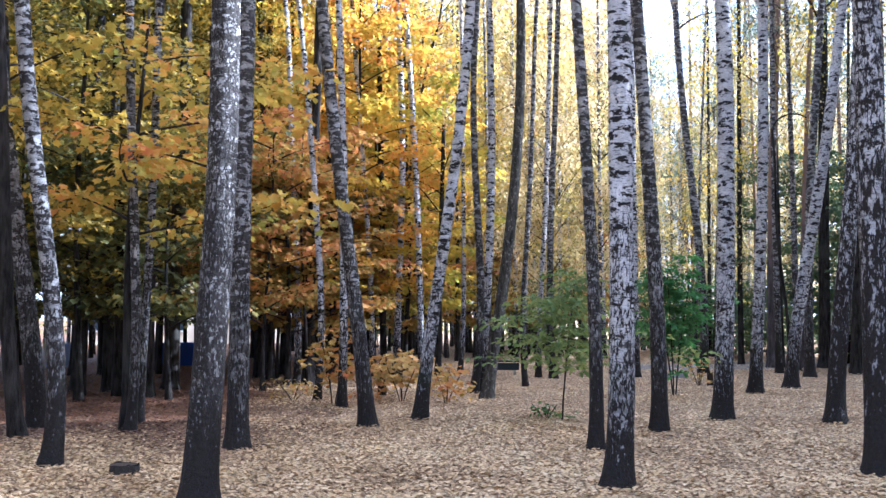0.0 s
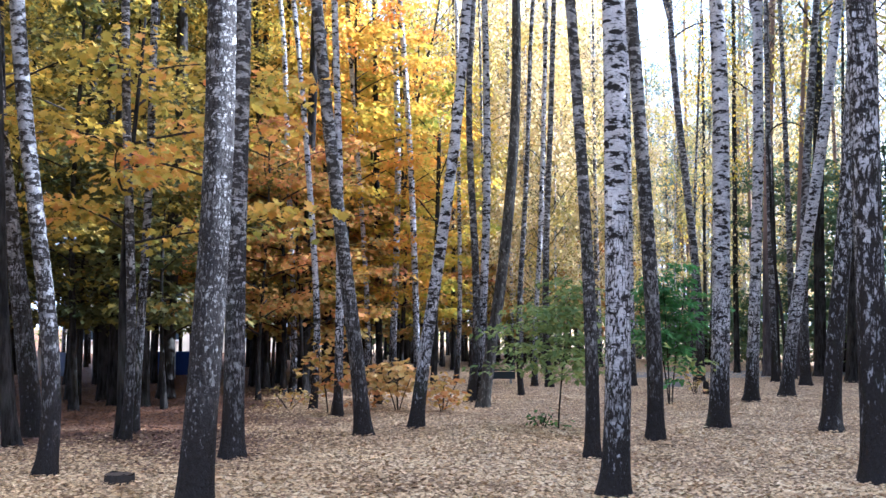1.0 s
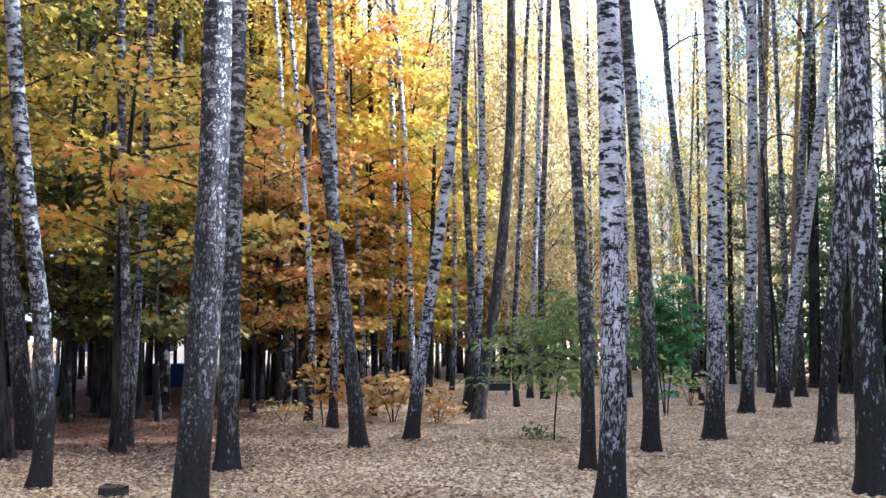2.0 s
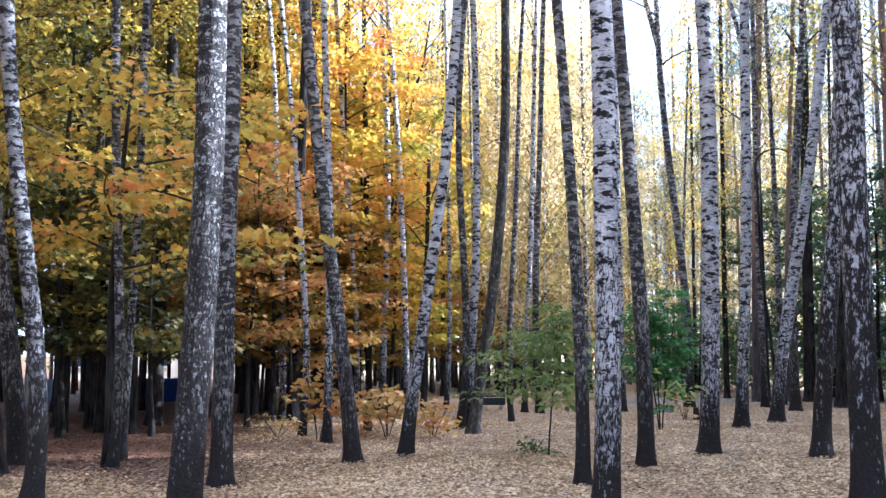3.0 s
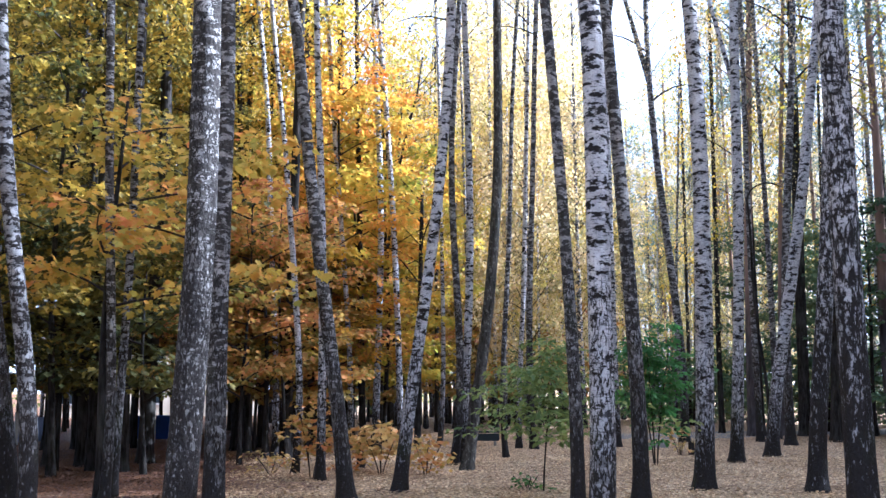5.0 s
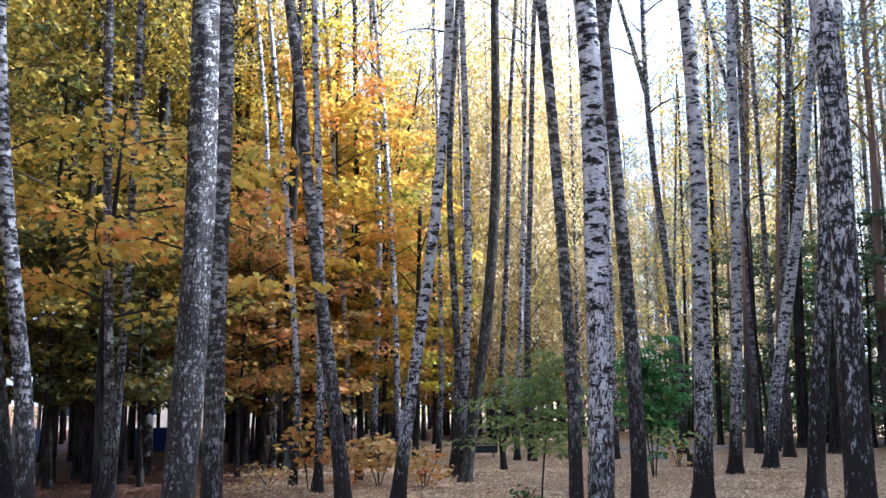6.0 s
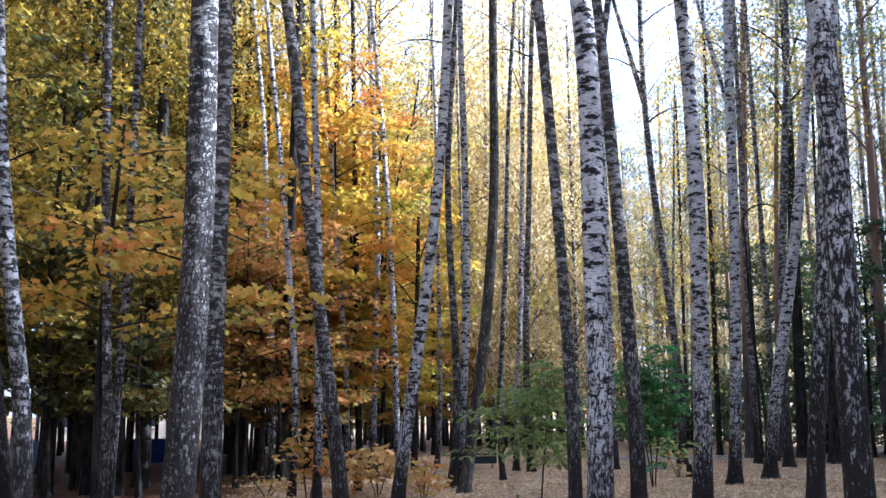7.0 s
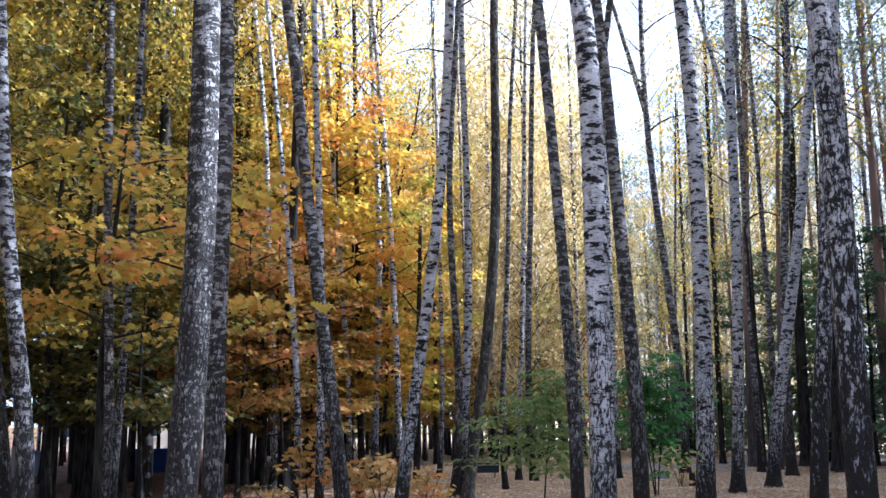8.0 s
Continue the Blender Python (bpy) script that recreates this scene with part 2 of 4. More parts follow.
# reddish leaves whose tones also carry the shade they lie in
SHADED_RED = leaf_mat("red_fallen_leaf", [(0.0, (0.06, 0.035, 0.028)), (0.4, (0.14, 0.075, 0.055)), (0.75, (0.21, 0.125, 0.09)), (1.0, (0.42, 0.32, 0.24))], 0.15, 0.7)
BROWN = leaf_mat("browning_maple_leaf", [(0.0, (0.30, 0.26, 0.06)), (0.35, (0.56, 0.35, 0.08)), (0.65, (0.60, 0.27, 0.08)), (1.0, (0.44, 0.15, 0.06))], 0.58)
FADED = leaf_mat("faded_yellow_leaf", [(0.0, (0.36, 0.29, 0.09)), (0.4, (0.62, 0.44, 0.14)), (0.75, (0.58, 0.29, 0.11)), (1.0, (0.36, 0.14, 0.08))], 0.4)
ROWAN = leaf_mat("light_green_leaf", [(0.0, (0.12, 0.19, 0.06)), (0.5, (0.24, 0.31, 0.09)), (1.0, (0.42, 0.44, 0.12))], 0.55)
ASPHALT = plain("dusty_path", (0.22, 0.21, 0.205), 0.9, 0.3, 3.0)
STONE = plain("concrete", (0.30, 0.30, 0.29), 0.85, 0.3, 7.0)
CHAR = plain("old_stump_wood", (0.045, 0.038, 0.034), 0.9, 0.4, 14.0, 0.0, 0.6)
CUT = plain("cut_wood", (0.085, 0.065, 0.052), 0.85, 0.4, 20.0, 0.0, 0.4)
BENCH_WOOD = plain("dark_bench_paint", (0.03, 0.038, 0.042), 0.55, 0.3, 9.0)
PALE_BLUE = plain("pale_blue_fence_paint", (0.30, 0.38, 0.62), 0.5, 0.2, 4.0)
BLUE = plain("blue_fence_paint", (0.04, 0.09, 0.33), 0.5, 0.25, 4.0)
WHITE = plain("white_paint", (0.75, 0.76, 0.78), 0.6, 0.15, 5.0)
PLASTER = plain("beige_plaster", (0.55, 0.48, 0.38), 0.85, 0.2, 2.0)
ROOFING = plain("grey_roofing", (0.12, 0.12, 0.13), 0.8, 0.3, 3.0)
PANE = plain("dark_window_glass", (0.02, 0.025, 0.03), 0.1, 0.1, 2.0, 0.0, 0.0)
LITTER = litter_mat()


# ---------------------------------------------------------------- building blocks
def mesh_of(name, verts, faces, material, smooth=False):
    me = bpy.data.meshes.new(name)
    me.from_pydata([tuple(v) for v in verts], [], [tuple(f) for f in faces])
    me.materials.append(material)
    if smooth:
        me.polygons.foreach_set("use_smooth", [True] * len(me.polygons))
    me.update()
    return me


def hang(name, me, parent=None, label="", m=None):
    """Links a mesh as one object, under a thing or part when given."""
    ob = new(name, me)
    if parent is not None:
        ob.parent = parent
    if m is not None:
        ob.matrix_basis = m
    if label:
        tagged(ob, label)
    return ob


def part(name, bm, material, parent=None, label=""):
    me = bpy.data.meshes.new(name)
    bm.to_mesh(me)
    bm.free()
    me.materials.append(material)
    return hang(name, me, parent, label)


def tube(points, radii, sides, rnd, rough=0.0, cap=True):
    """Verts and faces of a tapering, uneven tube along points."""
    verts, faces = [], []
    phase = [rnd.uniform(0, 6.28) for _ in range(4)]
    for i, (p, r) in enumerate(zip(points, radii)):
        a = points[max(0, i - 1)]
        b = points[min(len(points) - 1, i + 1)]
        d = (b - a).normalized()
        u = d.cross(Vector((0.31, 0.95, 0.05))).normalized()
        v = d.cross(u)
        for k in range(sides):
            w = 6.28319 * k / sides
            bulge = 1 + rough * (math.sin(2 * w + phase[0] + p.z * 0.6) + 0.6 * math.sin(3 * w + phase[1] - p.z * 1.3) + 0.8 * noise.noise((math.cos(w) * 1.5 + phase[2], math.sin(w) * 1.5, p.z * 2.5 + phase[3])))
            verts.append(p + (u * math.cos(w) + v * math.sin(w)) * (r * bulge))
    n = len(points)
    for i in range(n - 1):
        for k in range(sides):
            k2 = (k + 1) % sides
            faces.append((i * sides + k, i * sides + k2, (i + 1) * sides + k2, (i + 1) * sides + k))
    if cap:
        faces.append(tuple((n - 1) * sides + k for k in range(sides)))
    return verts, faces


def merged(pieces):
    verts, faces = [], []
    for v, f in pieces:
        o = len(verts)
        verts += v
        faces += [tuple(i + o for i in q) for q in f]
    return verts, faces


# leaf outlines in their own plane: stalk at the origin, tip along +y, unit length; a slight fold gives each one depth
def outline_leaf(points, fold):
    pts = [(0, 0)] + points + [(-x, y) for x, y in reversed(points) if x > 1e-6]
    verts = np.array([(x, y, fold * abs(x) - 0.25 * fold * y * y) for x, y in pts] + [(0, 0.45, -0.04)])
    c, n = len(pts), len(pts)
    return verts, [(i, (i + 1) % n, c) for i in range(n)]


MAPLE = outline_leaf([(0.30, 0.02), (0.24, 0.22), (0.56, 0.30), (0.40, 0.52), (0.50, 0.74), (0.22, 0.68), (0.0, 1.0)], 0.25)
OVAL = outline_leaf([(0.26, 0.28), (0.24, 0.62), (0.0, 1.0)], 0.3)
SHORT = (np.array([(0, 0, 0), (0.45, 0.35, 0.10), (0.30, 0.75, 0.05), (0, 1, -0.08), (-0.30, 0.75, 0.05), (-0.45, 0.35, 0.10)]), [(0, 1, 2, 3), (0, 3, 4, 5)])
NEEDLES = (np.array([(0, 0, 0), (0.10, 0.5, 0.03), (0, 1, 0), (-0.10, 0.5, 0.03), (0.45, 0.7, 0.1), (-0.45, 0.7, -0.1)]), [(0, 1, 2, 3), (0, 4, 1), (0, 3, 5)])


def leaves_mesh(name, leaf, places, sizes, yaw, droop, roll, material):
    """One mesh of many leaves, each turned and sized on its own."""
    lv, lf = leaf
    n, k = len(places), len(lv)
    cy, sy, cd, sd, cr, sr = np.cos(yaw), np.sin(yaw), np.cos(droop), np.sin(droop), np.cos(roll), np.sin(roll)
    zero = np.zeros(n)
    one = np.ones(n)
    rr = np.stack([np.stack([cr, zero, sr], 1), np.stack([zero, one, zero], 1), np.stack([-sr, zero, cr], 1)], 1)
    rd = np.stack([np.stack([one, zero, zero], 1), np.stack([zero, cd, -sd], 1), np.stack([zero, sd, cd], 1)], 1)
    ry = np.stack([np.stack([cy, -sy, zero], 1), np.stack([sy, cy, zero], 1), np.stack([zero, zero, one], 1)], 1)
    m = ry @ rd @ rr
    verts = np.einsum("nij,kj->nki", m, lv) * sizes[:, None, None] + places[:, None, :]
    me = bpy.data.meshes.new(name)
    loops = np.concatenate([np.array(f) for f in lf])
    counts = np.array([len(f) for f in lf])
    me.vertices.add(n * k)
    me.vertices.foreach_set("co", verts.astype(np.float32).ravel())
    all_loops = (loops[None, :] + (np.arange(n) * k)[:, None]).ravel()
    me.loops.add(len(all_loops))
    me.loops.foreach_set("vertex_index", all_loops.astype(np.int32))
    all_counts = np.tile(counts, n)
    me.polygons.add(len(all_counts))
    starts = np.concatenate([[0], np.cumsum(all_counts)[:-1]])
    me.polygons.foreach_set("loop_start", starts.astype(np.int32))
    me.update(calc_edges=True)
    me.materials.append(material)
    return me


def sprays(rng, centres, per, spread, flat, size, droop=(-1.1, 0.3), leaf=SHORT, material=None, name="crown"):
    """Leaves gathered in flat sprays round the given centres."""
    c = np.repeat(centres, per, axis=0)
    n = len(c)
    a, r = rng.uniform(0, 6.283, n), np.sqrt(rng.uniform(0, 1, n)) * spread * rng.uniform(0.6, 1.2, n)
    off = np.stack([np.cos(a) * r, np.sin(a) * r, rng.normal(0, flat, n) - 0.22 * r * r / max(spread, 0.01)], 1)
    return leaves_mesh(name, leaf, c + off, size * rng.uniform(0.55, 1.2, n), a - 1.57 + rng.normal(0, 0.7, n),
                       rng.uniform(droop[0], droop[1], n), rng.normal(0, 0.38, n), material)


# ---------------------------------------------------------------- ground
def make_ground():
    radii = [0.0] + [1.2 * 1.13 ** i for i in range(58)]
    segs = 120
    verts, faces = [Vector((0, 0, 0))], []
    for r in radii[1:]:
        for k in range(segs):
            a = 6.28319 * k / segs
            x, y = r * math.sin(a), r * math.cos(a)
            z = 0.05 * noise.noise((x * 0.35, y * 0.35, 0)) * min(1, 30 / r)
            verts.append(Vector((x, y, z)))
    for k in range(segs):
        faces.append((0, 1 + (k + 1) % segs, 1 + k))
    for i in range(len(radii) - 2):
        for k in range(segs):
            k2 = (k + 1) % segs
            faces.append((1 + i * segs + k, 1 + i * segs + k2, 1 + (i + 1) * segs + k2, 1 + (i + 1) * segs + k))
    ob = hang("ground", mesh_of("ground", verts, faces, LITTER, True))
    tagged(ob, "forest floor of faded tan fallen leaves over dark soil", "ground", kind="structure")


def lift(x, y):
    r = math.hypot(x, y)
    return 0.05 * noise.noise((x * 0.35, y * 0.35, 0)) * min(1, 30 / max(r, 1))


make_ground()


def fallen_leaves():
    rng = np.random.default_rng(5)
    spots = []
    for r0, r1, dens in ((7.0, 11.0, 820), (11.0, 16.0, 500), (16.0, 24.0, 190), (24.0, 36.0, 55)):
        n = int(dens * 0.5 * 0.92 * (r1 * r1 - r0 * r0))
        r = np.sqrt(rng.uniform(r0 * r0, r1 * r1, n))
        a = rng.uniform(-0.46, 0.46, n)
        spots.append(np.stack([r * np.sin(a), r * np.cos(a)], 1))
    p = np.concatenate(spots)
    z = np.array([lift(x, y) for x, y in p]) + rng.uniform(0.006, 0.03, len(p))
    drift = np.array([noise.noise((x * 0.5, y * 0.5, 3.0)) for x, y in p])
    # leaves at the left back take the red, shade-darkened colour
    red_shade = (-p[:, 0] - 0.14 * p[:, 1] + 2.2 * drift + rng.normal(0, 0.5, len(p)) > 0.2) & (p[:, 1] + 2.0 * drift + rng.normal(0, 0.7, len(p)) > 13.0)
    for name, label, material, pick in (("fallen_leaves", "scattered dry tan and pale leaves lying on the forest floor", FALLEN, ~red_shade),
                                        ("red_fallen_leaves", "reddish brown maple leaves, coloured darker for the shade they lie in", SHADED_RED, red_shade)):
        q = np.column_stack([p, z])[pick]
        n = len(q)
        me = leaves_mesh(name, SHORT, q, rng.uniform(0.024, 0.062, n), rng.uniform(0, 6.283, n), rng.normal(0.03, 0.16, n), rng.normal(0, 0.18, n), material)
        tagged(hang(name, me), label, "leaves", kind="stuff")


fallen_leaves()


# ---------------------------------------------------------------- trees
def birch_crown(seed, material, count=170, per=28, height=10.0, width=2.3, size=0.068, tuft=0.5):
    rng = np.random.default_rng(seed)
    t = rng.uniform(0, 1, count)
    w = width * (0.35 + 0.65 * np.sin(np.pi * (0.12 + 0.80 * t)))
    a, r = rng.uniform(0, 6.283, count), np.sqrt(rng.uniform(0.02, 1, count))
    c = np.stack([np.cos(a) * r * w, np.sin(a) * r * w, t * height], 1)
    return sprays(rng, c, per, tuft, tuft * 0.65, size, (-1.5, 0.0), SHORT, material, "crown")


THIN_CROWNS = [birch_crown(15 + i, PALE, 40, 42, 10.0, 2.2, 0.052, 0.34) for i in range(2)]
LOW_CROWNS = [birch_crown(18 + i, PALE, 60, 40, 10.0, 2.0, 0.085, 0.4) for i in range(2)]
FINE_CROWNS = [birch_crown(28 + i, PALE, 70, 80, 10.0, 2.7, 0.075, 0.48) for i in range(2)]


def clump_crown(seed, material, count, per, width=2.3):
    """A crown of separate leafy boughs, each a drooping pad of leaves with air between them."""
    rng = np.random.default_rng(seed)
    t = (np.arange(count) + rng.uniform(0, 1, count)) / count
    w = width * (0.45 + 0.55 * np.sin(np.pi * (0.15 + 0.75 * t)))
    a, r = np.arange(count) * 2.4 + rng.normal(0, 0.4, count), rng.uniform(0.25, 1.0, count)
    c = np.stack([np.cos(a) * r * w, np.sin(a) * r * w, t * 10 + rng.normal(0, 0.15, count)], 1)
    return sprays(rng, c, per, 0.85, 0.20, 0.105, (-1.0, 0.2), SHORT, material, "crown")


LUMP_CROWNS = [clump_crown(36, PALE, 24, 150), clump_crown(37, HONEY, 26, 150), clump_crown(38, HONEY, 22, 160)]
BIRCH_CROWNS = [birch_crown(11 + i, PALE) for i in range(3)]
GOLD_CROWNS = [birch_crown(25 + i, GOLD, 80, 24, 10.0, 2.4, 0.10, 0.42) for i in range(2)]
OLIVE_CROWNS = [birch_crown(21 + i, OLIVE, 170, 24, 11.0, 2.6, 0.13) for i in range(2)]


def pine_crown(seed, count, per, tuft=0.5):
    rng = np.random.default_rng(seed)
    t = rng.uniform(0, 1, count) ** 0.8
    w = 2.6 * (1.05 - 0.7 * t)
    a, r = rng.uniform(0, 6.283, count), np.sqrt(rng.uniform(0.05, 1, count))
    c = np.stack([np.cos(a) * r * w, np.sin(a) * r * w, t * 9 - 0.15 * r * w], 1)
    return sprays(rng, c, per, tuft, 0.13, 0.13, (-0.2, 1.2), NEEDLES, NEEDLE, "crown")


PINE_CROWNS = [pine_crown(31, 62, 90, 0.75), pine_crown(32, 54, 96, 0.8)]
SHADING_CROWNS = [pine_crown(33, 230, 40)]



def branchwork(seed, count, width, height, thick):
    """Fine bare branches that rise from the stem through the crown."""
    rnd = random.Random(seed)
    pieces = []
    for i in range(count):
        t = rnd.random() ** 0.9
        a, reach = rnd.uniform(0, 6.28), width * rnd.uniform(0.4, 1.0) * (1 - 0.5 * t)
        z0 = t * height * 0.9
        up = reach * rnd.uniform(0.6, 1.6)
        line = [Vector((math.cos(a + 0.3 * q) * reach * q, math.sin(a + 0.3 * q) * reach * q, z0 + up * q - 0.3 * reach * q ** 3)) for q in (0, 0.35, 0.7, 1.0)]
        pieces.append(tube(line, [thick * s for s in (1, 0.7, 0.45, 0.2)], 3, rnd, 0, False))
        mid = line[2]
        for s in (-1, 1):
            b2 = a + s * rnd.uniform(0.5, 1.1)
            line2 = [mid + Vector((math.cos(b2) * reach * 0.4 * q, math.sin(b2) * reach * 0.4 * q, 0.35 * reach * q)) for q in (0, 0.5, 1)]
            pieces.append(tube(line2, [thick * 0.4, thick * 0.3, thick * 0.15], 3, rnd, 0, False))
    v, f = merged(pieces)
    return mesh_of("branchwork", v, f, TWIG, True)


BRANCHWORK = [branchwork(91, 30, 2.0, 10, 0.014), branchwork(92, 26, 1.8, 10, 0.012)]

LABELS = {
    "white": ("birch_tree", "birch with white bark, black bands and a dark fissured foot", "birch tree"),
    "shaded_white": ("birch_tree", "birch with dark marks, its pale bark coloured grey for shade", "birch tree"),
    "grey": ("birch_tree", "slender birch with weathered grey bark and dark foot", "birch tree"),
    "big": ("birch_tree", "stout old birch with cracked grey bark and blackened foot", "birch tree"),
    "plated": ("birch_tree", "stout birch with white plates between black cracks", "birch tree"),
    "dark": ("linden_tree", "slim dark-barked linden standing in the shade", "linden tree"),
    "black": ("leaning_tree", "leaning tree with dark furrowed bark beside birches", "tree"),
    "pine": ("pine_tree", "tall pine with dark foot and reddish upper bark", "pine tree"),
}
TREE_COUNT = [0]


def tree(kind, x, y, dia, lean, bow, sway, curl, top, height=None, crown_at=None, fork=None, limb_count=5, crowns=None):
    """A tree whose stem leans, bows and sways sideways as seen from the clearing, and grows straight on above top metres.
    fork: height at which a second stem leaves, and its sideways slope."""
    TREE_COUNT[0] += 1
    rnd = random.Random(TREE_COUNT[0] * 7 + 3)
    far = math.hypot(x, y)
    side = Vector((y, -x, 0)) / far
    height = height or rnd.uniform(18, 22)
    name, label, category = LABELS[kind]
    root = new(name)
    root.location = (x, y, lift(x, y) - 0.03)
    tagged(root, label, category, "trees of the wood")

    def offset(z):
        zz = min(z, top)
        o = lean * zz + bow * zz * zz + sway * zz ** 3 + curl * zz ** 4
        slope = lean + 2 * bow * zz + 3 * sway * zz * zz + 4 * curl * zz ** 3
        return o + max(-0.10, min(0.10, slope)) * (z - zz)

    depth = rnd.uniform(-0.012, 0.012)
    away = Vector((x, y, 0)) / far
    near = far < 20
    step = 0.16 if near else 0.4
    zs, z = [], 0.0
    while z < height:
        zs.append(z)
        z += step * (0.45 if z < 0.7 else 1.0 if z < 7 else 3.0)

    def stem(z):
        return side * offset(z) + away * (depth * z) + Vector((0, 0, z))

    r0 = dia / 2 * 1.03
    flare = 0.55 if kind in ("white", "shaded_white", "grey", "big", "plated") else 0.4
    radii = [r0 * (1 - 0.55 * max(0, z - 1) / height) * (1 + flare * math.exp(-z / 0.16) + 0.16 * math.exp(-z / 0.8)) for z in zs]
    v, f = tube([stem(z) for z in zs], radii, 16 if near else 10, rnd, 0.035)
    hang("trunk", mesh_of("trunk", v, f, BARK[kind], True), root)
    if fork:
        z0, slope, thick = fork
        arm = [stem(z0 - 0.2) + side * (slope * s * 0.5) + Vector((0, 0, s * 0.5)) for s in range(14)]
        v, f = tube(arm, [r0 * thick * (1 - 0.045 * s) for s in range(14)], 10, rnd, 0.03)
        hang("second_stem", mesh_of("second_stem", v, f, BARK[kind], True), root)
    # limbs high up carry the crown
    crown_at = crown_at or 0.52 * height
    for i in range(limb_count):
        z0 = crown_at + (height - crown_at) * i / (limb_count + 1)
        a = rnd.uniform(0, 6.28)
        d = Vector((math.cos(a), math.sin(a), rnd.uniform(0.7, 1.4)))
        limb = [stem(z0) + d * (s * 0.45) + Vector((0, 0, -0.05 * s * s)) for s in range(5)]
        v, f = tube(limb, [r0 * 0.28 * (1 - s / 5.5) for s in range(5)], 5, rnd)
        hang("limb", mesh_of("limb", v, f, TWIG if kind != "pine" else BARK["pine"], True), root)
    crowns = crowns or (PINE_CROWNS if kind == "pine" else (OLIVE_CROWNS if x < -0.17 * y else GOLD_CROWNS) if kind == "dark" else BIRCH_CROWNS if far < 20 else THIN_CROWNS)
    ob = hang("crown", crowns[TREE_COUNT[0] % len(crowns)], root)
    ob.location = side * offset(height * 0.75) + Vector((0, 0, crown_at - 0.5))
    ob.rotation_euler = (0, 0, rnd.uniform(0, 6.28))
    ob.scale = (1, 1, (height - crown_at + 1.5) / 10)
    twigs = hang("branchwork", BRANCHWORK[TREE_COUNT[0] % 2], root)
    tagged(twigs, kind="stuff")
    twigs.location, twigs.rotation_euler, twigs.scale = ob.location, ob.rotation_euler, ob.scale
    return root


# the stems round the clearing: bark, place, thickness, lean, bow, sway
tree("dark", -5.54, 13.41, 0.19, -0.141, 0.0261, -0.00246, 0.000000, 4.4)
tree("grey", -5.79, 14.73, 0.25, -0.086, -0.0168, 0.00151, 0.000000, 4.5)
tree("shaded_white", -4.16, 10.91, 0.18, 0.152, -0.1307, 0.02429, -0.001491, 6.2)
tree("grey", -4.29, 14.08, 0.13, 0.097, -0.0513, 0.00751, -0.000365, 7.6)
tree("shaded_white", -4.47, 15.12, 0.12, 0.029, 0.0092, -0.00263, 0.000173, 8.1)
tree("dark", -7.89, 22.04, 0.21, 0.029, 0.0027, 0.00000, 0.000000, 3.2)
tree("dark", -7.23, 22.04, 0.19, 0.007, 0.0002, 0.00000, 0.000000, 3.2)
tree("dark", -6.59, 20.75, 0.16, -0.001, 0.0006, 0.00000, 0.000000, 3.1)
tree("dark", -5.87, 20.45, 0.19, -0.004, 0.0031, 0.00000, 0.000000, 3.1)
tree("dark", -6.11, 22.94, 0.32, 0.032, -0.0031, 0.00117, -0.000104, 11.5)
tree("big", -2.05, 8.67, 0.26, 0.042, 0.0181, -0.00669, 0.000539, 5.3)
tree("grey", -2.48, 12.37, 0.23, 0.023, -0.0128, 0.00360, -0.000311, 6.9)
tree("white", -3.48, 24.31, 0.15, 0.085, -0.0480, 0.00693, -0.000343, 9.3)
tree("white", -2.42, 19.74, 0.12, 0.112, -0.0560, 0.00732, -0.000369, 7.8)
tree("white", -1.77, 17.99, 0.14, 0.020, -0.0028, -0.00073, 0.000065, 9.3)
tree("grey", -1.09, 14.96, 0.20, -0.073, -0.0299, 0.00612, -0.000383, 8.0)
tree("white", -1.93, 27.37, 0.15, 0.051, -0.0277, 0.00251, -0.000079, 13.3)
tree("white", -1.29, 28.19, 0.20, 0.012, 0.0113, -0.00199, 0.000078, 13.7)
tree("white", -0.57, 27.37, 0.18, -0.018, -0.0015, -0.00018, 0.000006, 13.4)
tree("white", -0.35, 15.71, 0.18, 0.097, 0.0250, -0.00468, 0.000215, 8.3)
tree("white", 0.48, 29.05, 0.13, 0.101, -0.0282, 0.00302, -0.000115, 10.8)
tree("grey", 0.64, 21.54, 0.16, 0.186, -0.0691, 0.00802, -0.000269, 8.1)
tree("white", 0.83, 21.87, 0.18, 0.052, 0.0055, -0.00196, 0.000104, 11.0)
tree("black", 0.85, 20.02, 0.22, 0.144, 0.0094, -0.00359, 0.000194, 10.2)
tree("grey", 1.91, 23.70, 0.12, -0.107, 0.0579, -0.00807, 0.000375, 9.1)
tree("grey", 2.90, 26.85, 0.17, -0.095, 0.0312, -0.00299, 0.000101, 13.1)
tree("white", 2.55, 27.37, 0.14, -0.006, 0.0238, -0.00275, 0.000000, 4.7)
tree("grey", 1.82, 12.26, 0.15, 0.033, -0.0250, 0.00329, -0.000181, 6.9)
tree("white", 1.60, 9.50, 0.23, 0.094, -0.0516, 0.01296, -0.001197, 5.6)
tree("grey", 2.99, 14.22, 0.20, 0.032, -0.0291, 0.00446, -0.000258, 7.7, fork=(7.0, 0.16, 0.5))
tree("white", 5.16, 27.37, 0.19, -0.007, 0.0009, 0.00000, 0.000000, 3.6)
tree("grey", 7.54, 29.66, 0.24, 0.069, -0.0323, 0.00249, -0.000055, 14.4, fork=(11.0, -0.24, 0.7))
tree("white", 4.31, 15.88, 0.27, 0.058, -0.0088, 0.00097, -0.000082, 8.4)
tree("white", 6.55, 21.54, 0.24, 0.060, 0.0011, -0.00088, 0.000055, 10.8, fork=(8.2, -0.22, 0.42))
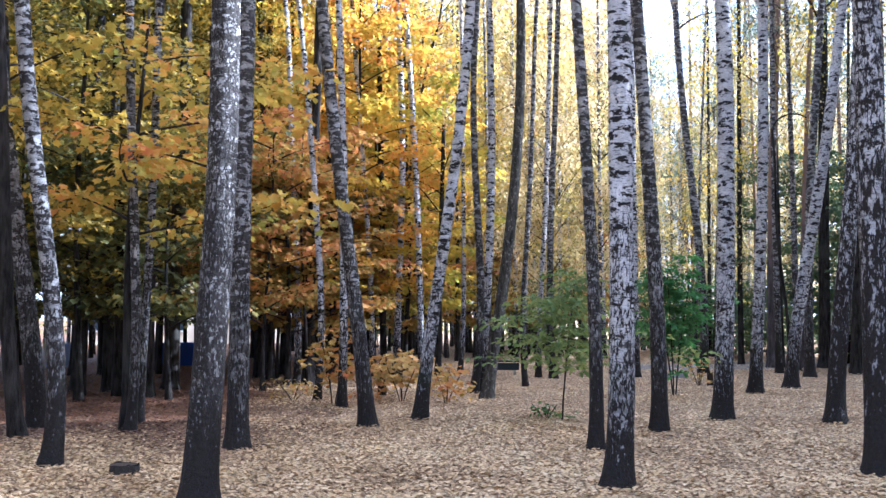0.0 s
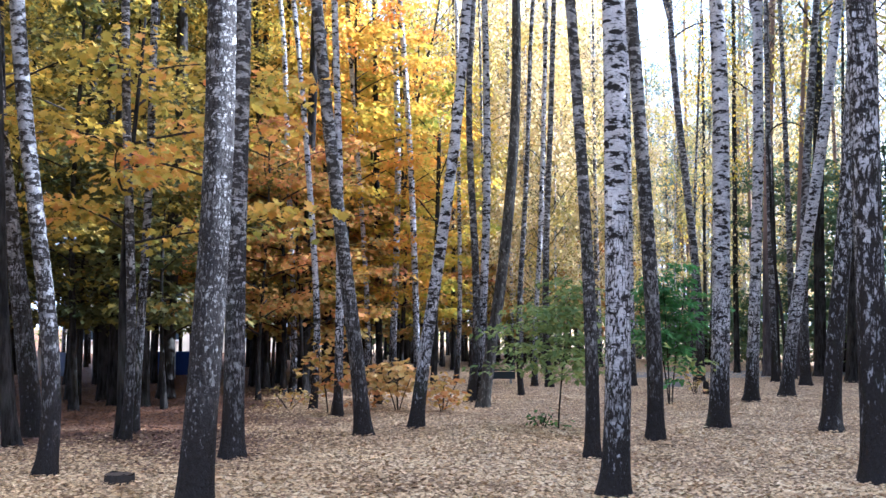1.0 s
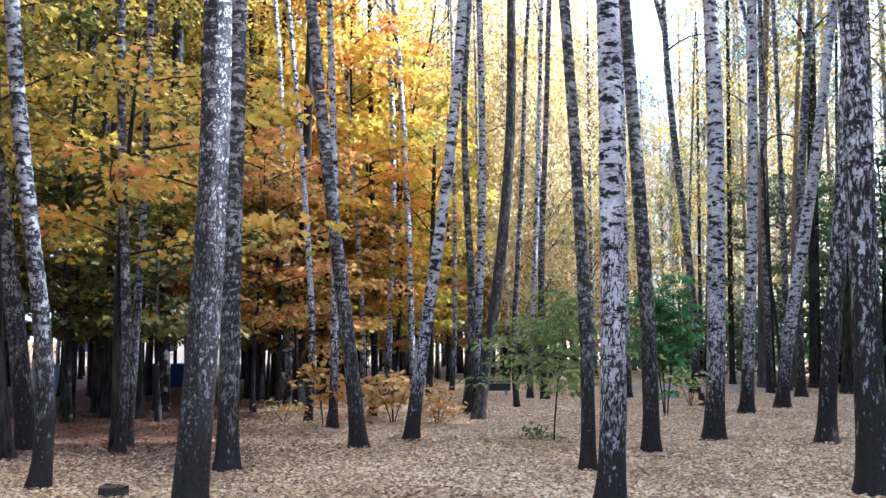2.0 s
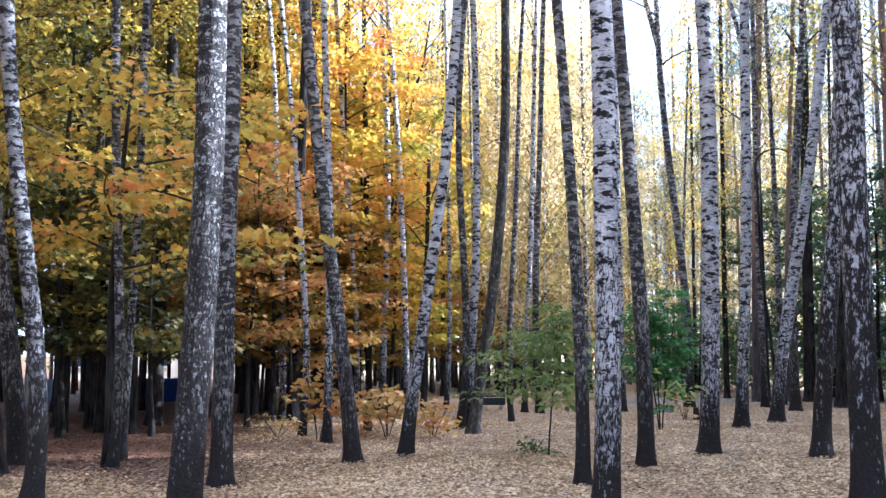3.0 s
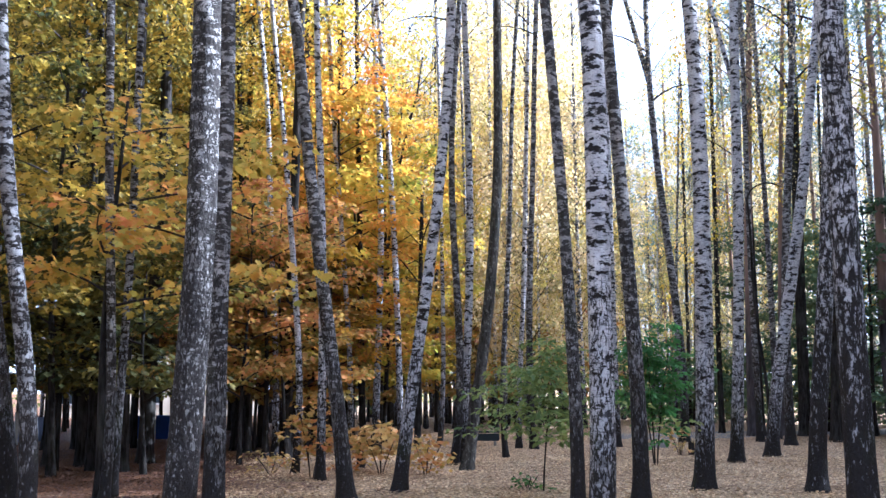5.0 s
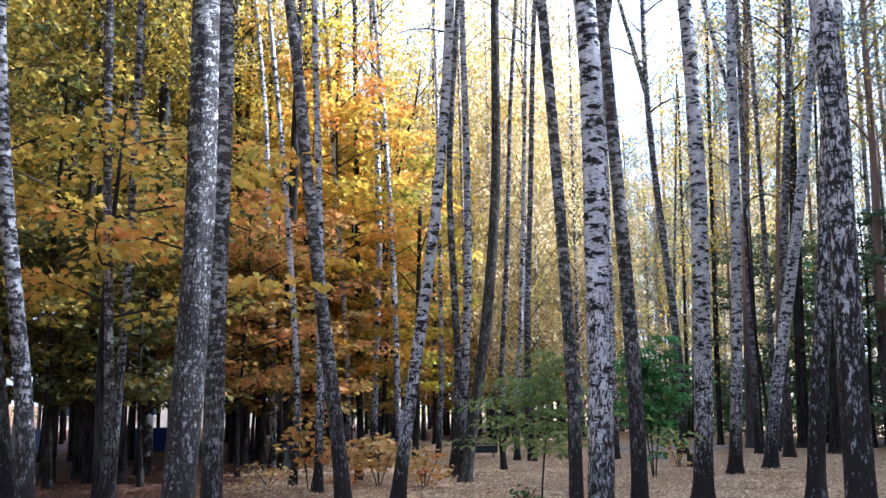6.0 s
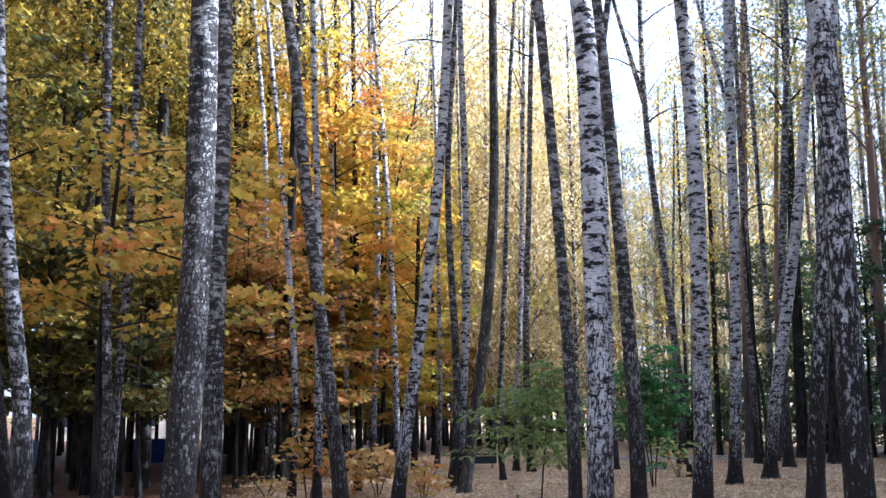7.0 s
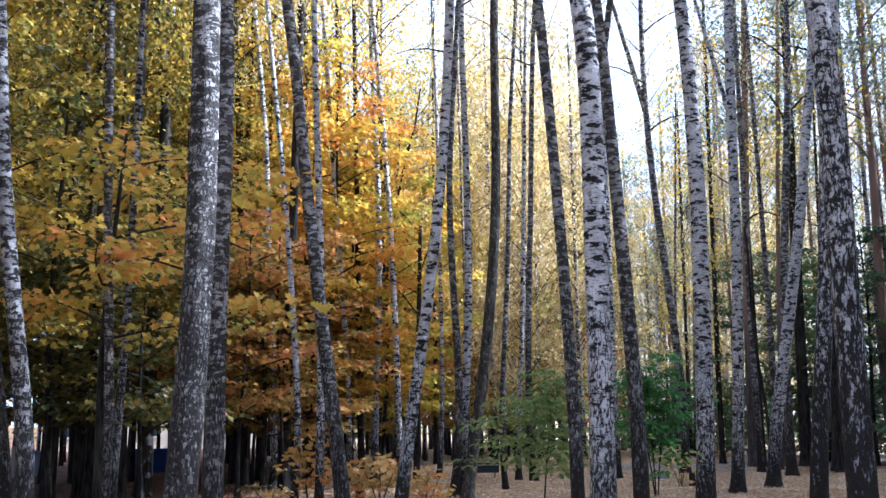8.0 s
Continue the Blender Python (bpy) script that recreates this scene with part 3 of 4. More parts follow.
tree("pine", 10.39, 32.38, 0.28, 0.020, -0.0014, 0.00051, -0.000023, 11.8)
tree("white", 7.78, 22.94, 0.27, 0.051, 0.0484, -0.00712, 0.000328, 9.5)
tree("grey", 9.90, 27.63, 0.24, -0.016, 0.0060, 0.00050, -0.000043, 13.3)
tree("plated", 5.83, 15.28, 0.25, 0.029, 0.0444, -0.01027, 0.000755, 6.4)
tree("plated", 4.46, 10.47, 0.29, -0.014, 0.0009, 0.00135, -0.000248, 6.1)
tree("dark", 12.09, 32.38, 0.36, 0.003, 0.0021, 0.00000, 0.000000, 4.0)
tree("dark", 11.71, 29.05, 0.30, 0.040, 0.0004, 0.00000, 0.000000, 3.7)
tree("dark", 10.13, 34.77, 0.18, -0.004, 0.0023, 0.00000, 0.000000, 4.2)
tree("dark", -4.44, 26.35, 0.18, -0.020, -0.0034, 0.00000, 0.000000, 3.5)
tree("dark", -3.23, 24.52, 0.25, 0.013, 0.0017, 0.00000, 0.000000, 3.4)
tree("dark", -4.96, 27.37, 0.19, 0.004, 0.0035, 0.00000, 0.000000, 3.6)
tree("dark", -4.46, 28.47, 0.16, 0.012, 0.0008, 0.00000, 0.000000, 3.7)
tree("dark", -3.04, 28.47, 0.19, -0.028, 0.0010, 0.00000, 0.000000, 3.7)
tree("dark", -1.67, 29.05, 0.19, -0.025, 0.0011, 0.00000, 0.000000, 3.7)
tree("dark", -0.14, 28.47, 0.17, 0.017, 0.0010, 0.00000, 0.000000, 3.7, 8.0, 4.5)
tree("pine", 14.47, 31.31, 0.33, -0.118, 0.0319, -0.00291, 0.000088, 15.0)
tree("pine", 11.36, 32.38, 0.17, 0.023, 0.0020, 0.00000, 0.000000, 10.0)

tree("dark", -1.25, 31.0, 0.11, 0.012, -0.0010, 0.00090, 0.000000, 11.0, 13.0, 9.0, crowns=THIN_CROWNS)
tree("dark", -0.95, 33.0, 0.10, 0.004, 0.0010, 0.00010, 0.000000, 11.0, 12.0, 9.0, crowns=THIN_CROWNS)

# ---------------------------------------------------------------- maples of the understorey
def at_bearing(bearing, far, turn=0.0):
    b = radians(bearing)
    x, y = far * math.sin(b), far * math.cos(b)
    return pose(x, y, lift(x, y) - 0.03, 0, 0, turn)


def maple(seed, material, label, low=1.8, high=10.0, width=2.6, count=170, per=26, size=0.165, leaf=SHORT, stem=0.075):
    """A young maple: thin dark stem, rising limbs, and leaves in flat hanging tiers."""
    rnd, rng = random.Random(seed), np.random.default_rng(seed)
    root = new("maple_tree")
    tagged(root, label, "maple tree", "trees of the wood")
    bend = rnd.uniform(-0.04, 0.04)
    pts = [Vector((bend * z + 0.05 * math.sin(z * 0.9 + seed), 0.05 * math.cos(z * 0.7 + seed) - 0.05, z)) for z in np.arange(0, high, 0.5)]
    v, f = tube(pts, [stem * (1 - 0.8 * p.z / high) + 0.6 * stem * math.exp(-p.z / 0.2) for p in pts], 8, rnd, 0.04)
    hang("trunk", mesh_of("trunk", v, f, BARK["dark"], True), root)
    centres = []
    n_limb = count // 7
    for i in range(n_limb):
        t = (i + rnd.random()) / n_limb
        z0 = low * 0.8 + (high - low) * t * 0.92
        a = i * 2.4 + rnd.uniform(-0.5, 0.5)
        reach = width * (0.55 + 0.45 * math.sin(3.14 * (0.15 + 0.75 * t))) * rnd.uniform(0.75, 1.15)
        rise = rnd.uniform(0.25, 0.6)
        p0 = pts[min(len(pts) - 1, int(z0 / 0.5))].copy()
        p0.z = z0
        line = []
        for s in range(6):
            q = s / 5
            line.append(p0 + Vector((math.cos(a + 0.2 * q) * reach * q, math.sin(a + 0.2 * q) * reach * q, rise * reach * q * (1 - 0.4 * q))))
        v, f = tube(line, [0.022 * (1 - 0.8 * s / 5) for s in range(6)], 4, rnd)
        hang("limb", mesh_of("limb", v, f, TWIG, True), root)
        for s in range(7):
            q = rnd.uniform(0.3, 1.05)
            k = min(4, int(q * 5))
            base = line[k].lerp(line[k + 1], q * 5 - k)
            centres.append(base + Vector((rnd.gauss(0, 0.3), rnd.gauss(0, 0.3), rnd.uniform(-0.1, 0.15))))
    hang("crown", sprays(rng, np.array([tuple(c) for c in centres]), per, 0.46, 0.045, size, (-0.95, 0.12), leaf, material, "crown"), root)
    return root


def spread(proto, spots):
    """Puts the first tree at the first spot and copies at the others; a spot is bearing in degrees and distance."""
    for i, (bearing, far) in enumerate(spots):
        m = at_bearing(bearing, far, (i * 137) % 360)
        if i == 0:
            proto.matrix_basis = m
        else:
            copy_thing(proto, m)


spread(maple(41, OLIVE, "young maple with olive and yellow leaves in shade", 1.8, 10.0, 2.6, 150, 40, 0.105), [(-22.5, 25), (-17, 22), (-25, 26), (-12.5, 27), (-20, 30), (-14, 35), (-8, 41), (2.2, 52), (5.0, 57), (7.2, 52), (9.8, 60), (0.6, 62)])
spread(maple(42, GOLD, "young maple with glowing golden yellow leaves"), [(-6.2, 28), (-3.5, 33), (-5, 42), (-1, 38), (1.5, 47), (-2, 30), (4, 55)])
spread(maple(43, RUST, "young maple with rusty orange and brown leaves", 1.3, 6.0, 2.0, 120), [(-8.5, 24.5), (-5.6, 31), (-2.5, 40), (0.8, 38), (-7, 28), (-3.8, 30), (-9.5, 36), (-6.5, 38), (3.1, 43), (6.2, 49), (8.6, 46)])
spread(maple(44, OLIVE, "tall maple with thick olive and yellow foliage", 2.4, 15.0, 3.0, 240, 44, 0.105), [(-15.5, 30), (-10, 47), (-26, 31), (-13, 26), (-22, 28), (-11, 33)])
spread(maple(50, SHADED_OLIVE, "tall maple deep in the wood, its olive foliage coloured darker for shade", 3.0, 22.0, 3.6, 260, 40, 0.12), [(-26, 40), (-22.5, 37), (-19, 43), (-16, 39), (-12.8, 45), (-24, 46), (-20.5, 45), (-14.5, 47), (-11.5, 48), (-17.5, 44)])
spread(maple(52, GLOW, "maple with bright orange and golden foliage", 2.4, 12.0, 2.4, 190, 40, 0.115), [(-5.4, 27.5), (-3.4, 30.5), (-7.0, 34), (-2.2, 35), (-5.0, 39), (0.2, 43)])
spread(maple(45, GOLD, "tall maple with thick golden foliage", 2.5, 15.0, 3.0, 240, 44, 0.11), [(-5.6, 36), (-3, 50), (0.5, 58), (-4.5, 44), (3.2, 64), (-2.0, 40), (-9.5, 41), (-8.3, 50), (-9.8, 28), (-7.6, 37), (-11.2, 45)])
spread(maple(46, ORANGE, "maple with orange and yellow leaves on low branches", 3.2, 6.2, 2.1, 63, 22, 0.135, MAPLE), [(-17.2, 15.0)])
spread(maple(49, ORANGE, "slender maple with a few orange leaf tiers", 3.7, 5.6, 1.7, 28, 22, 0.14, MAPLE, 0.04), [(-11.5, 14.4)])
spread(maple(40, SHADED_OLIVE, "young maple low in the shade, which is put into its olive leaf colour", 1.5, 5.5, 2.2, 100, 26, 0.15, MAPLE, 0.05), [(-15.0, 20.5), (-19.5, 22.0), (-22.5, 21.0), (-17.2, 26.0), (-24.0, 27.0)])
spread(maple(51, BROWN, "young maple with rust-brown leaves low in the shade", 1.6, 6.5, 2.1, 110, 26, 0.12, MAPLE, 0.05), [(-11.4, 24.5), (-9.2, 27.0), (-7.2, 30.5), (-4.6, 33.0), (-9.9, 22.6), (-7.6, 24.2)])
spread(maple(47, SHADE, "dark green young tree in the shade of the pines", 1.2, 8.0, 2.3, 200, 22), [(19.2, 37), (21.5, 42), (24, 35), (23, 46), (26.5, 40)])


def bush(seed, material, label, tall, wide, count, per, size, leaf=SHORT, stems=4, name="shrub", category="shrub", low=0.15):
    """A shrub of several thin stems with leaves along them."""
    rnd, rng = random.Random(seed), np.random.default_rng(seed)
    root = new(name)
    tagged(root, label, category)
    centres = []
    for i in range(stems):
        a = i * 6.283 / stems + rnd.uniform(-0.4, 0.4)
        out = wide * 0.5 * rnd.uniform(0.5, 1.0) if stems > 1 else wide * 0.1
        line = [Vector((math.cos(a) * (0.03 + out * (s / 6) ** 1.3), math.sin(a) * (0.03 + out * (s / 6) ** 1.3), tall * 0.95 * s / 6)) for s in range(7)]
        v, f = tube(line, [0.006 + 0.008 * tall * 0.5 * (1 - s / 7) for s in range(7)], 5, rnd)
        hang("stem", mesh_of("stem", v, f, TWIG, True), root)
        for k in range(count // stems):
            q = rnd.uniform(low, 1.0)
            p = line[min(6, int(q * 6))]
            spread_r = wide * 0.45 * math.sin(3.1 * min(1.0, 0.2 + 0.8 * q))
            centres.append((p.x + rnd.gauss(0, spread_r * 0.7), p.y + rnd.gauss(0, spread_r * 0.7), max(0.08, q * tall + rnd.gauss(0, 0.06 * tall))))
    hang("foliage", sprays(rng, np.array(centres), per, 0.24 * min(1.5, wide), 0.035, size, (-0.8, 0.15), leaf, material, "foliage"), root)
    return root


spread(maple(48, OLIVE, "maple with large olive and yellow leaves on low branches", 3.4, 9.5, 2.2, 90, 30, 0.13, MAPLE), [(-23.5, 17.5), (-19.8, 20.5)])

# undergrowth far back closes the gaps between the stems
spread(bush(61, BRUSH, "olive undergrowth shrub deep in the wood", 3.2, 4.2, 90, 26, 0.16, stems=6), [(-27 + 4.1 * i + 1.3 * math.sin(i * 5), 47 + 9 * math.sin(i * 2.3)) for i in range(14) if i % 3 != 1 and i > 5])
spread(bush(62, BRUSH, "olive undergrowth shrub deep in the wood", 4.6, 5.0, 130, 26, 0.17, stems=6), [(-27 + 3.3 * i + 1.2 * math.sin(i * 3), 66 + 9 * math.sin(i * 1.7)) for i in range(17) if i % 3 != 2 and i > 6])
spread(bush(63, SHADE, "dark green shrub under the pines", 3.0, 3.6, 100, 26, 0.15, stems=6), [(15.5, 43), (19.5, 47), (22, 39), (25, 44), (27, 37), (13.4, 46), (17.6, 44), (11.6, 50)])


# ---------------------------------------------------------------- more stems deeper in the wood
# stem point that the unseen sunward trees leave open to the sun
BEAMS = [(-2.0, 8.7, 4.5)]


def deep_wood():
    rnd = random.Random(77)

    def grown(kind, dia, height, crown_at, lean, crowns=None):
        if kind in ("white", "grey") and crowns is None:
            crowns = THIN_CROWNS
        return tree(kind, 0.0, 1.0, dia, lean, rnd.gauss(0, 0.002), 0, 0, 8, height, crown_at, None, 2, crowns)

    stock = {
        "dark": [grown("dark", 0.16, 14, 5.5, 0.02, OLIVE_CROWNS), grown("dark", 0.22, 17, 7, -0.03, OLIVE_CROWNS), grown("dark", 0.13, 12, 5, 0.05, OLIVE_CROWNS)],
        "white": [grown("white", 0.15, 18, 7.5, 0.01), grown("white", 0.20, 20, 9, -0.03), grown("grey", 0.13, 16, 7, 0.04)],
        "grey": [grown("grey", 0.18, 19, 8, 0.02), grown("grey", 0.14, 17, 8, -0.04)],
        "pine": [grown("pine", 0.24, 21, 10, 0.01), grown("pine", 0.18, 19, 8.5, -0.02), grown("pine", 0.28, 22, 12, 0.02)],
        "young": [grown("white", 0.10, 12, 2.8, 0.02, LOW_CROWNS), grown("grey", 0.12, 15, 3.6, -0.02, LOW_CROWNS), grown("white", 0.13, 18, 5.0, 0.01, LOW_CROWNS)],
        "fine": [grown("white", 0.12, 14, 3.2, 0.02, FINE_CROWNS), grown("grey", 0.13, 17, 4.5, -0.02, FINE_CROWNS), grown("white", 0.1, 11, 2.2, 0.03, FINE_CROWNS)],
        "lump": [grown("white", 0.11, 13, 2.6, 0.02, LUMP_CROWNS), grown("grey", 0.13, 15, 3.6, -0.02, LUMP_CROWNS), grown("white", 0.12, 17, 4.4, 0.01, LUMP_CROWNS)],
        "blue": [grown("pine", 0.16, 15, 4.5, 0.01), grown("pine", 0.18, 18, 6.0, -0.01)],
        "leafy": [grown("dark", 0.2, 16, 4.0, 0.01, OLIVE_CROWNS), grown("dark", 0.24, 19, 5.0, 0.02, OLIVE_CROWNS)],
        "golden": [grown("dark", 0.15, 15, 5, 0.02, GOLD_CROWNS), grown("dark", 0.19, 18, 7, -0.03, GOLD_CROWNS)],
        # low and thick trees stand out of view, added to shade the clearing
        "low": [grown("pine", 0.16, 12.5, 2.0, 0.01, SHADING_CROWNS), grown("pine", 0.18, 15.8, 2.5, 0.0, SHADING_CROWNS), grown("pine", 0.2, 19.0, 3.0, 0.01, SHADING_CROWNS)],
        "thick": [grown("pine", 0.26, 21, 5.5, 0.01, SHADING_CROWNS), grown("white", 0.22, 20, 5.5, 0.02, BIRCH_CROWNS), grown("pine", 0.3, 25, 6.0, 0.0, SHADING_CROWNS), grown("pine", 0.28, 22.5, 6.0, 0.01, SHADING_CROWNS)],
    }
    used = set()

    def rest():
        """Stems of the stock that no spot called for stand far off in the wood."""
        for kind in stock:
            for i, pick in enumerate(stock[kind]):
                if pick.name not in used:
                    plant(kind, 40 + 7 * len(used) % 20, 60, i)

    def plant(kind, bearing, far, which=None, size=1.0):
        pick = rnd.choice(stock[kind]) if which is None else stock[kind][which]
        if 9.6 < bearing < 14.8 and 34 < far < 75:  # shorter trees where the sky stands open
            size *= 0.85
        m = at_bearing(bearing, far, rnd.uniform(0, 360)) @ Matrix.Scale(size, 4)
        if pick.name in used:
            copy_thing(pick, m)
        else:
            used.add(pick.name)
            pick.matrix_basis = m

    for i in range(210):
        bearing = rnd.uniform(-28, 27)
        far = 30 + 62 * rnd.random() ** 0.85
        if 8 < bearing < 21 and rnd.random() < 0.78:
            continue
        if bearing > 10:
            kind = rnd.choice(("pine", "grey", "white"))
        elif bearing > 1:
            kind = rnd.choice(("white", "grey", "golden", "golden"))
            far = max(far, 40 + 8 * rnd.random())
            if rnd.random() < 0.5:
                continue
        else:
            if bearing < -9:
                far = 28 + 0.33 * (far - 30)
                if i % 5 < 2:
                    continue
            if min(abs(bearing + 14.5), abs(bearing + 19.4)) < 0.8 and far < 36:
                continue
            kind = rnd.choice(("dark" if bearing < -10 else "golden", "dark" if bearing < -10 else "golden", "white", "white"))
        plant(kind, bearing, far)
    for i in range(22):
        bearing, far = rnd.uniform(-27, -9), rnd.uniform(27, 46)
        if min(abs(bearing + 14.5), abs(bearing + 19.4)) > 0.9 or far > 36:
            plant("dark", bearing, far)
    # young birches and pines with low crowns fill the distance
    for i in range(10):
        plant("white", rnd.uniform(0, 15), rnd.uniform(50, 85))
    for i in range(9):
        plant("young", rnd.uniform(0, 14), rnd.uniform(52, 94))
    for i in range(46):
        bearing = rnd.uniform(-2.5, 12.5)
        plant("lump", bearing, rnd.uniform(40, 58) + 14 * (bearing > 9))
    for i in range(8):
        plant("lump", rnd.uniform(12.5, 21), rnd.uniform(58, 84))
    for bearing, far in ((2.6, 36), (5.8, 39), (9.0, 41), (6.6, 47)):
        plant("fine", bearing, far)
    for bearing, far in ((11.9, 52), (13.6, 56), (16.6, 60), (20.5, 52), (10.8, 74), (12.6, 68), (14.4, 76), (15.4, 66), (17.4, 72), (18.6, 64), (19.6, 78), (9.4, 80)):
        plant("blue", bearing, far)
    for i in range(4):
        plant("fine", rnd.uniform(-1, 10.5), rnd.uniform(38, 64))
    for i in range(7):
        plant("blue", rnd.uniform(9, 28), rnd.uniform(42, 92))
    for i in range(5):
        plant("fine", rnd.uniform(11, 24), rnd.uniform(36, 60))
    for i in range(14):
        plant("white", rnd.uniform(9, 27), rnd.uniform(46, 90))
    for bearing, far, which in ((18.3, 34, 1), (21.6, 38, 0), (14.6, 44, 1)):
        plant("golden", bearing, far, which)
    # unseen trees added beside and behind the clearing, thickest towards the sun, for shade
    # birches and pines close the distance below the open sky
    back = random.Random(21)
    for i in range(20):
        plant("lump", 8.2 + 0.62 * i + back.uniform(-0.3, 0.3), back.uniform(44, 66), i % 3, 0.95)
    for i in range(18):
        plant("lump", 1.6 + 0.46 * i + back.uniform(-0.3, 0.3), back.uniform(38, 54), i % 3, 1.2)
    for i in range(16):
        plant("blue", 9.0 + 0.85 * i + back.uniform(-0.3, 0.3), back.uniform(56, 84), i % 2, 1.1)
    for i in range(8):
        plant("pine", 11.0 + 1.3 * i + back.uniform(-0.4, 0.4), back.uniform(42, 60), i % 2)
    for i in range(48):
        plant(rnd.choice(("thick", "thick", "grey", "leafy")), rnd.uniform(110, 290), rnd.uniform(15, 32))
    for i in range(64):
        plant("leafy", rnd.uniform(-90, -28.5), rnd.uniform(10, 42))
    # two unseen tall trees added to hold back the sun
    for px, py in ((16.0, 22.0), (21.5, 22.9)):
        plant("thick", math.degrees(math.atan2(px, py)), math.hypot(px, py), 2)
    # out-of-view stand added to keep direct sun off the ground
    east = random.Random(12)
    for x in range(8, 46, 3):
        for y in range(-12, 41, 4):
            px, py = x + east.uniform(-1.2, 1.2), y + east.uniform(-1.6, 1.6)
            if px < 0.5 * py + 3.5:
                continue
            # unseen lower trees, set so that sunbeams reach the upper stems of the clearing
            room = 26.0
            for bx, by, bz in BEAMS:
                along = ((px - bx) * toward.x + (py - by) * toward.y) / math.cos(SUN_EL)
                aside = abs((px - bx) * toward.y - (py - by) * toward.x) / math.cos(SUN_EL)
                if along > 0 and aside < 2.1:
                    room = min(room, bz + along * math.tan(SUN_EL) - 1.2)
            which = 2 if 11 < py < 25 else 3 if py >= 25 else east.choice((0, 1))
            tall = (21.0, 20.0, 25.0, 22.5)[which]
            if room < tall:
                pick = 0 if room < 13 else 1 if room < 17 else 2
                plant("low", math.degrees(math.atan2(px, py)), math.hypot(px, py), pick, max(0.35, room / (12.5, 15.8, 19.0)[pick]))
            else:
                plant("thick", math.degrees(math.atan2(px, py)), math.hypot(px, py), which)
    for i in range(42):  # unseen lower growth added to block sun at the foot of the gap
        bx, by, bz = BEAMS[0]
        along = 11.0 - bx + 0.62 * i
        aside = (-1.7, 0.6, -0.6, 1.7)[i % 4]
        px = bx + (along * toward.x + aside * toward.y) / math.cos(SUN_EL)
        py = by + (along * toward.y - aside * toward.x) / math.cos(SUN_EL)
        if px > 0.5 * py + 3.5:
            plant("low", math.degrees(math.atan2(px, py)), math.hypot(px, py), 0, (bz - 0.9 + along * math.tan(SUN_EL)) / 12.5)
    # unseen trees added to keep the sun off the left birch
    for px, py in ((15.5, 13.2), (19.5, 13.7), (23.5, 13.4)):
        plant("thick", math.degrees(math.atan2(px, py)), math.hypot(px, py), 3)
    rest()


deep_wood()


def far_wood(name, label, seed, material, count, first, last, low, high):
    """The edge of the wood all round, far off: clumps of foliage too small to tell apart."""
    rng = np.random.default_rng(seed)
    b, far = np.radians(rng.uniform(first, last, count)), rng.uniform(98, 135, count)
    z = low + (high - low) * rng.uniform(0, 1, count) ** 1.3 * (0.6 + 0.4 * np.sin(b * 31 + seed) * np.sin(b * 13))
    c = np.stack([far * np.sin(b), far * np.cos(b), z], 1)
    tagged(hang(name, sprays(rng, c, 14, 1.1, 0.5, 0.34, (-1.2, 0.4), SHORT, material, name)), label, "trees", kind="stuff")


far_wood("far_olive_wood", "distant olive and yellow foliage at the edge of the wood", 81, OLIVE, 520, -60, 4, 1.0, 17)
far_wood("far_birch_wood", "distant pale yellow foliage at the edge of the wood", 82, PALE, 800, -8, 24, 1.0, 13)
far_wood("far_brush", "distant dark undergrowth at the edge of the wood", 83, BRUSH, 850, -60, 60, 0.2, 1.9)
far_wood("far_pine_wood", "distant dark green pines at the edge of the wood", 84, NEEDLE, 320, 8, 60, 1.0, 12)

# ---------------------------------------------------------------- saplings and shrubs of the clearing
bush(71, ROWAN, "light green rowan sapling with feathery leaves on thin stems", 2.2, 2.1, 64, 32, 0.115, OVAL, 1, "rowan_sapling", "sapling", 0.42).matrix_basis = at_bearing(6.5, 15.6)
bush(172, DEEP, "deep green shrub with drooping leaves behind birches", 2.7, 1.15, 84, 34, 0.13, OVAL, 3, "green_shrub", "shrub", 0.32).matrix_basis = at_bearing(12.7, 21.5)
bush(73, FADED, "low maple sapling with yellow and brown leaves", 1.05, 1.05, 36, 11, 0.13, MAPLE, 4, "maple_sapling", "sapling", 0.4).matrix_basis = at_bearing(-2.3, 19.5)
bush(74, BROWN, "thin sapling with rust-coloured leaves by a birch", 1.3, 0.8, 30, 8, 0.13, MAPLE, 3, "maple_sapling", "sapling", 0.3).matrix_basis = at_bearing(-6.1, 18.6)
bush(75, BROWN, "low shrub with reddish brown autumn leaves", 0.7, 0.8, 20, 8, 0.11, MAPLE, 4, "maple_sapling", "sapling", 0.25).matrix_basis = at_bearing(0.2, 19.2)
bush(76, FADED, "low sprawling sapling with faded yellow leaves", 0.42, 1.0, 20, 7, 0.09, OVAL, 5, "yellow_sapling", "sapling", 0.3).matrix_basis = at_bearing(-8.3, 19.8)
bush(77, GREEN, "small green seedling among the fallen leaves", 0.26, 0.5, 12, 7, 0.09, OVAL, 4, "seedling", "seedling", 0.3).matrix_basis = at_bearing(5.7, 15.9)
bush(78, FADED, "small shrub with yellow leaves beside a birch", 0.7, 0.6, 14, 8, 0.10, MAPLE, 4, "yellow_shrub", "shrub", 0.3).matrix_basis = at_bearing(14.0, 24.5)
bush(79, BROWN, "low sapling with brown leaves in the shade of maples", 0.6, 0.9, 22, 8, 0.11, MAPLE, 4, "maple_sapling", "sapling", 0.25).matrix_basis = at_bearing(-4.2, 20.4)


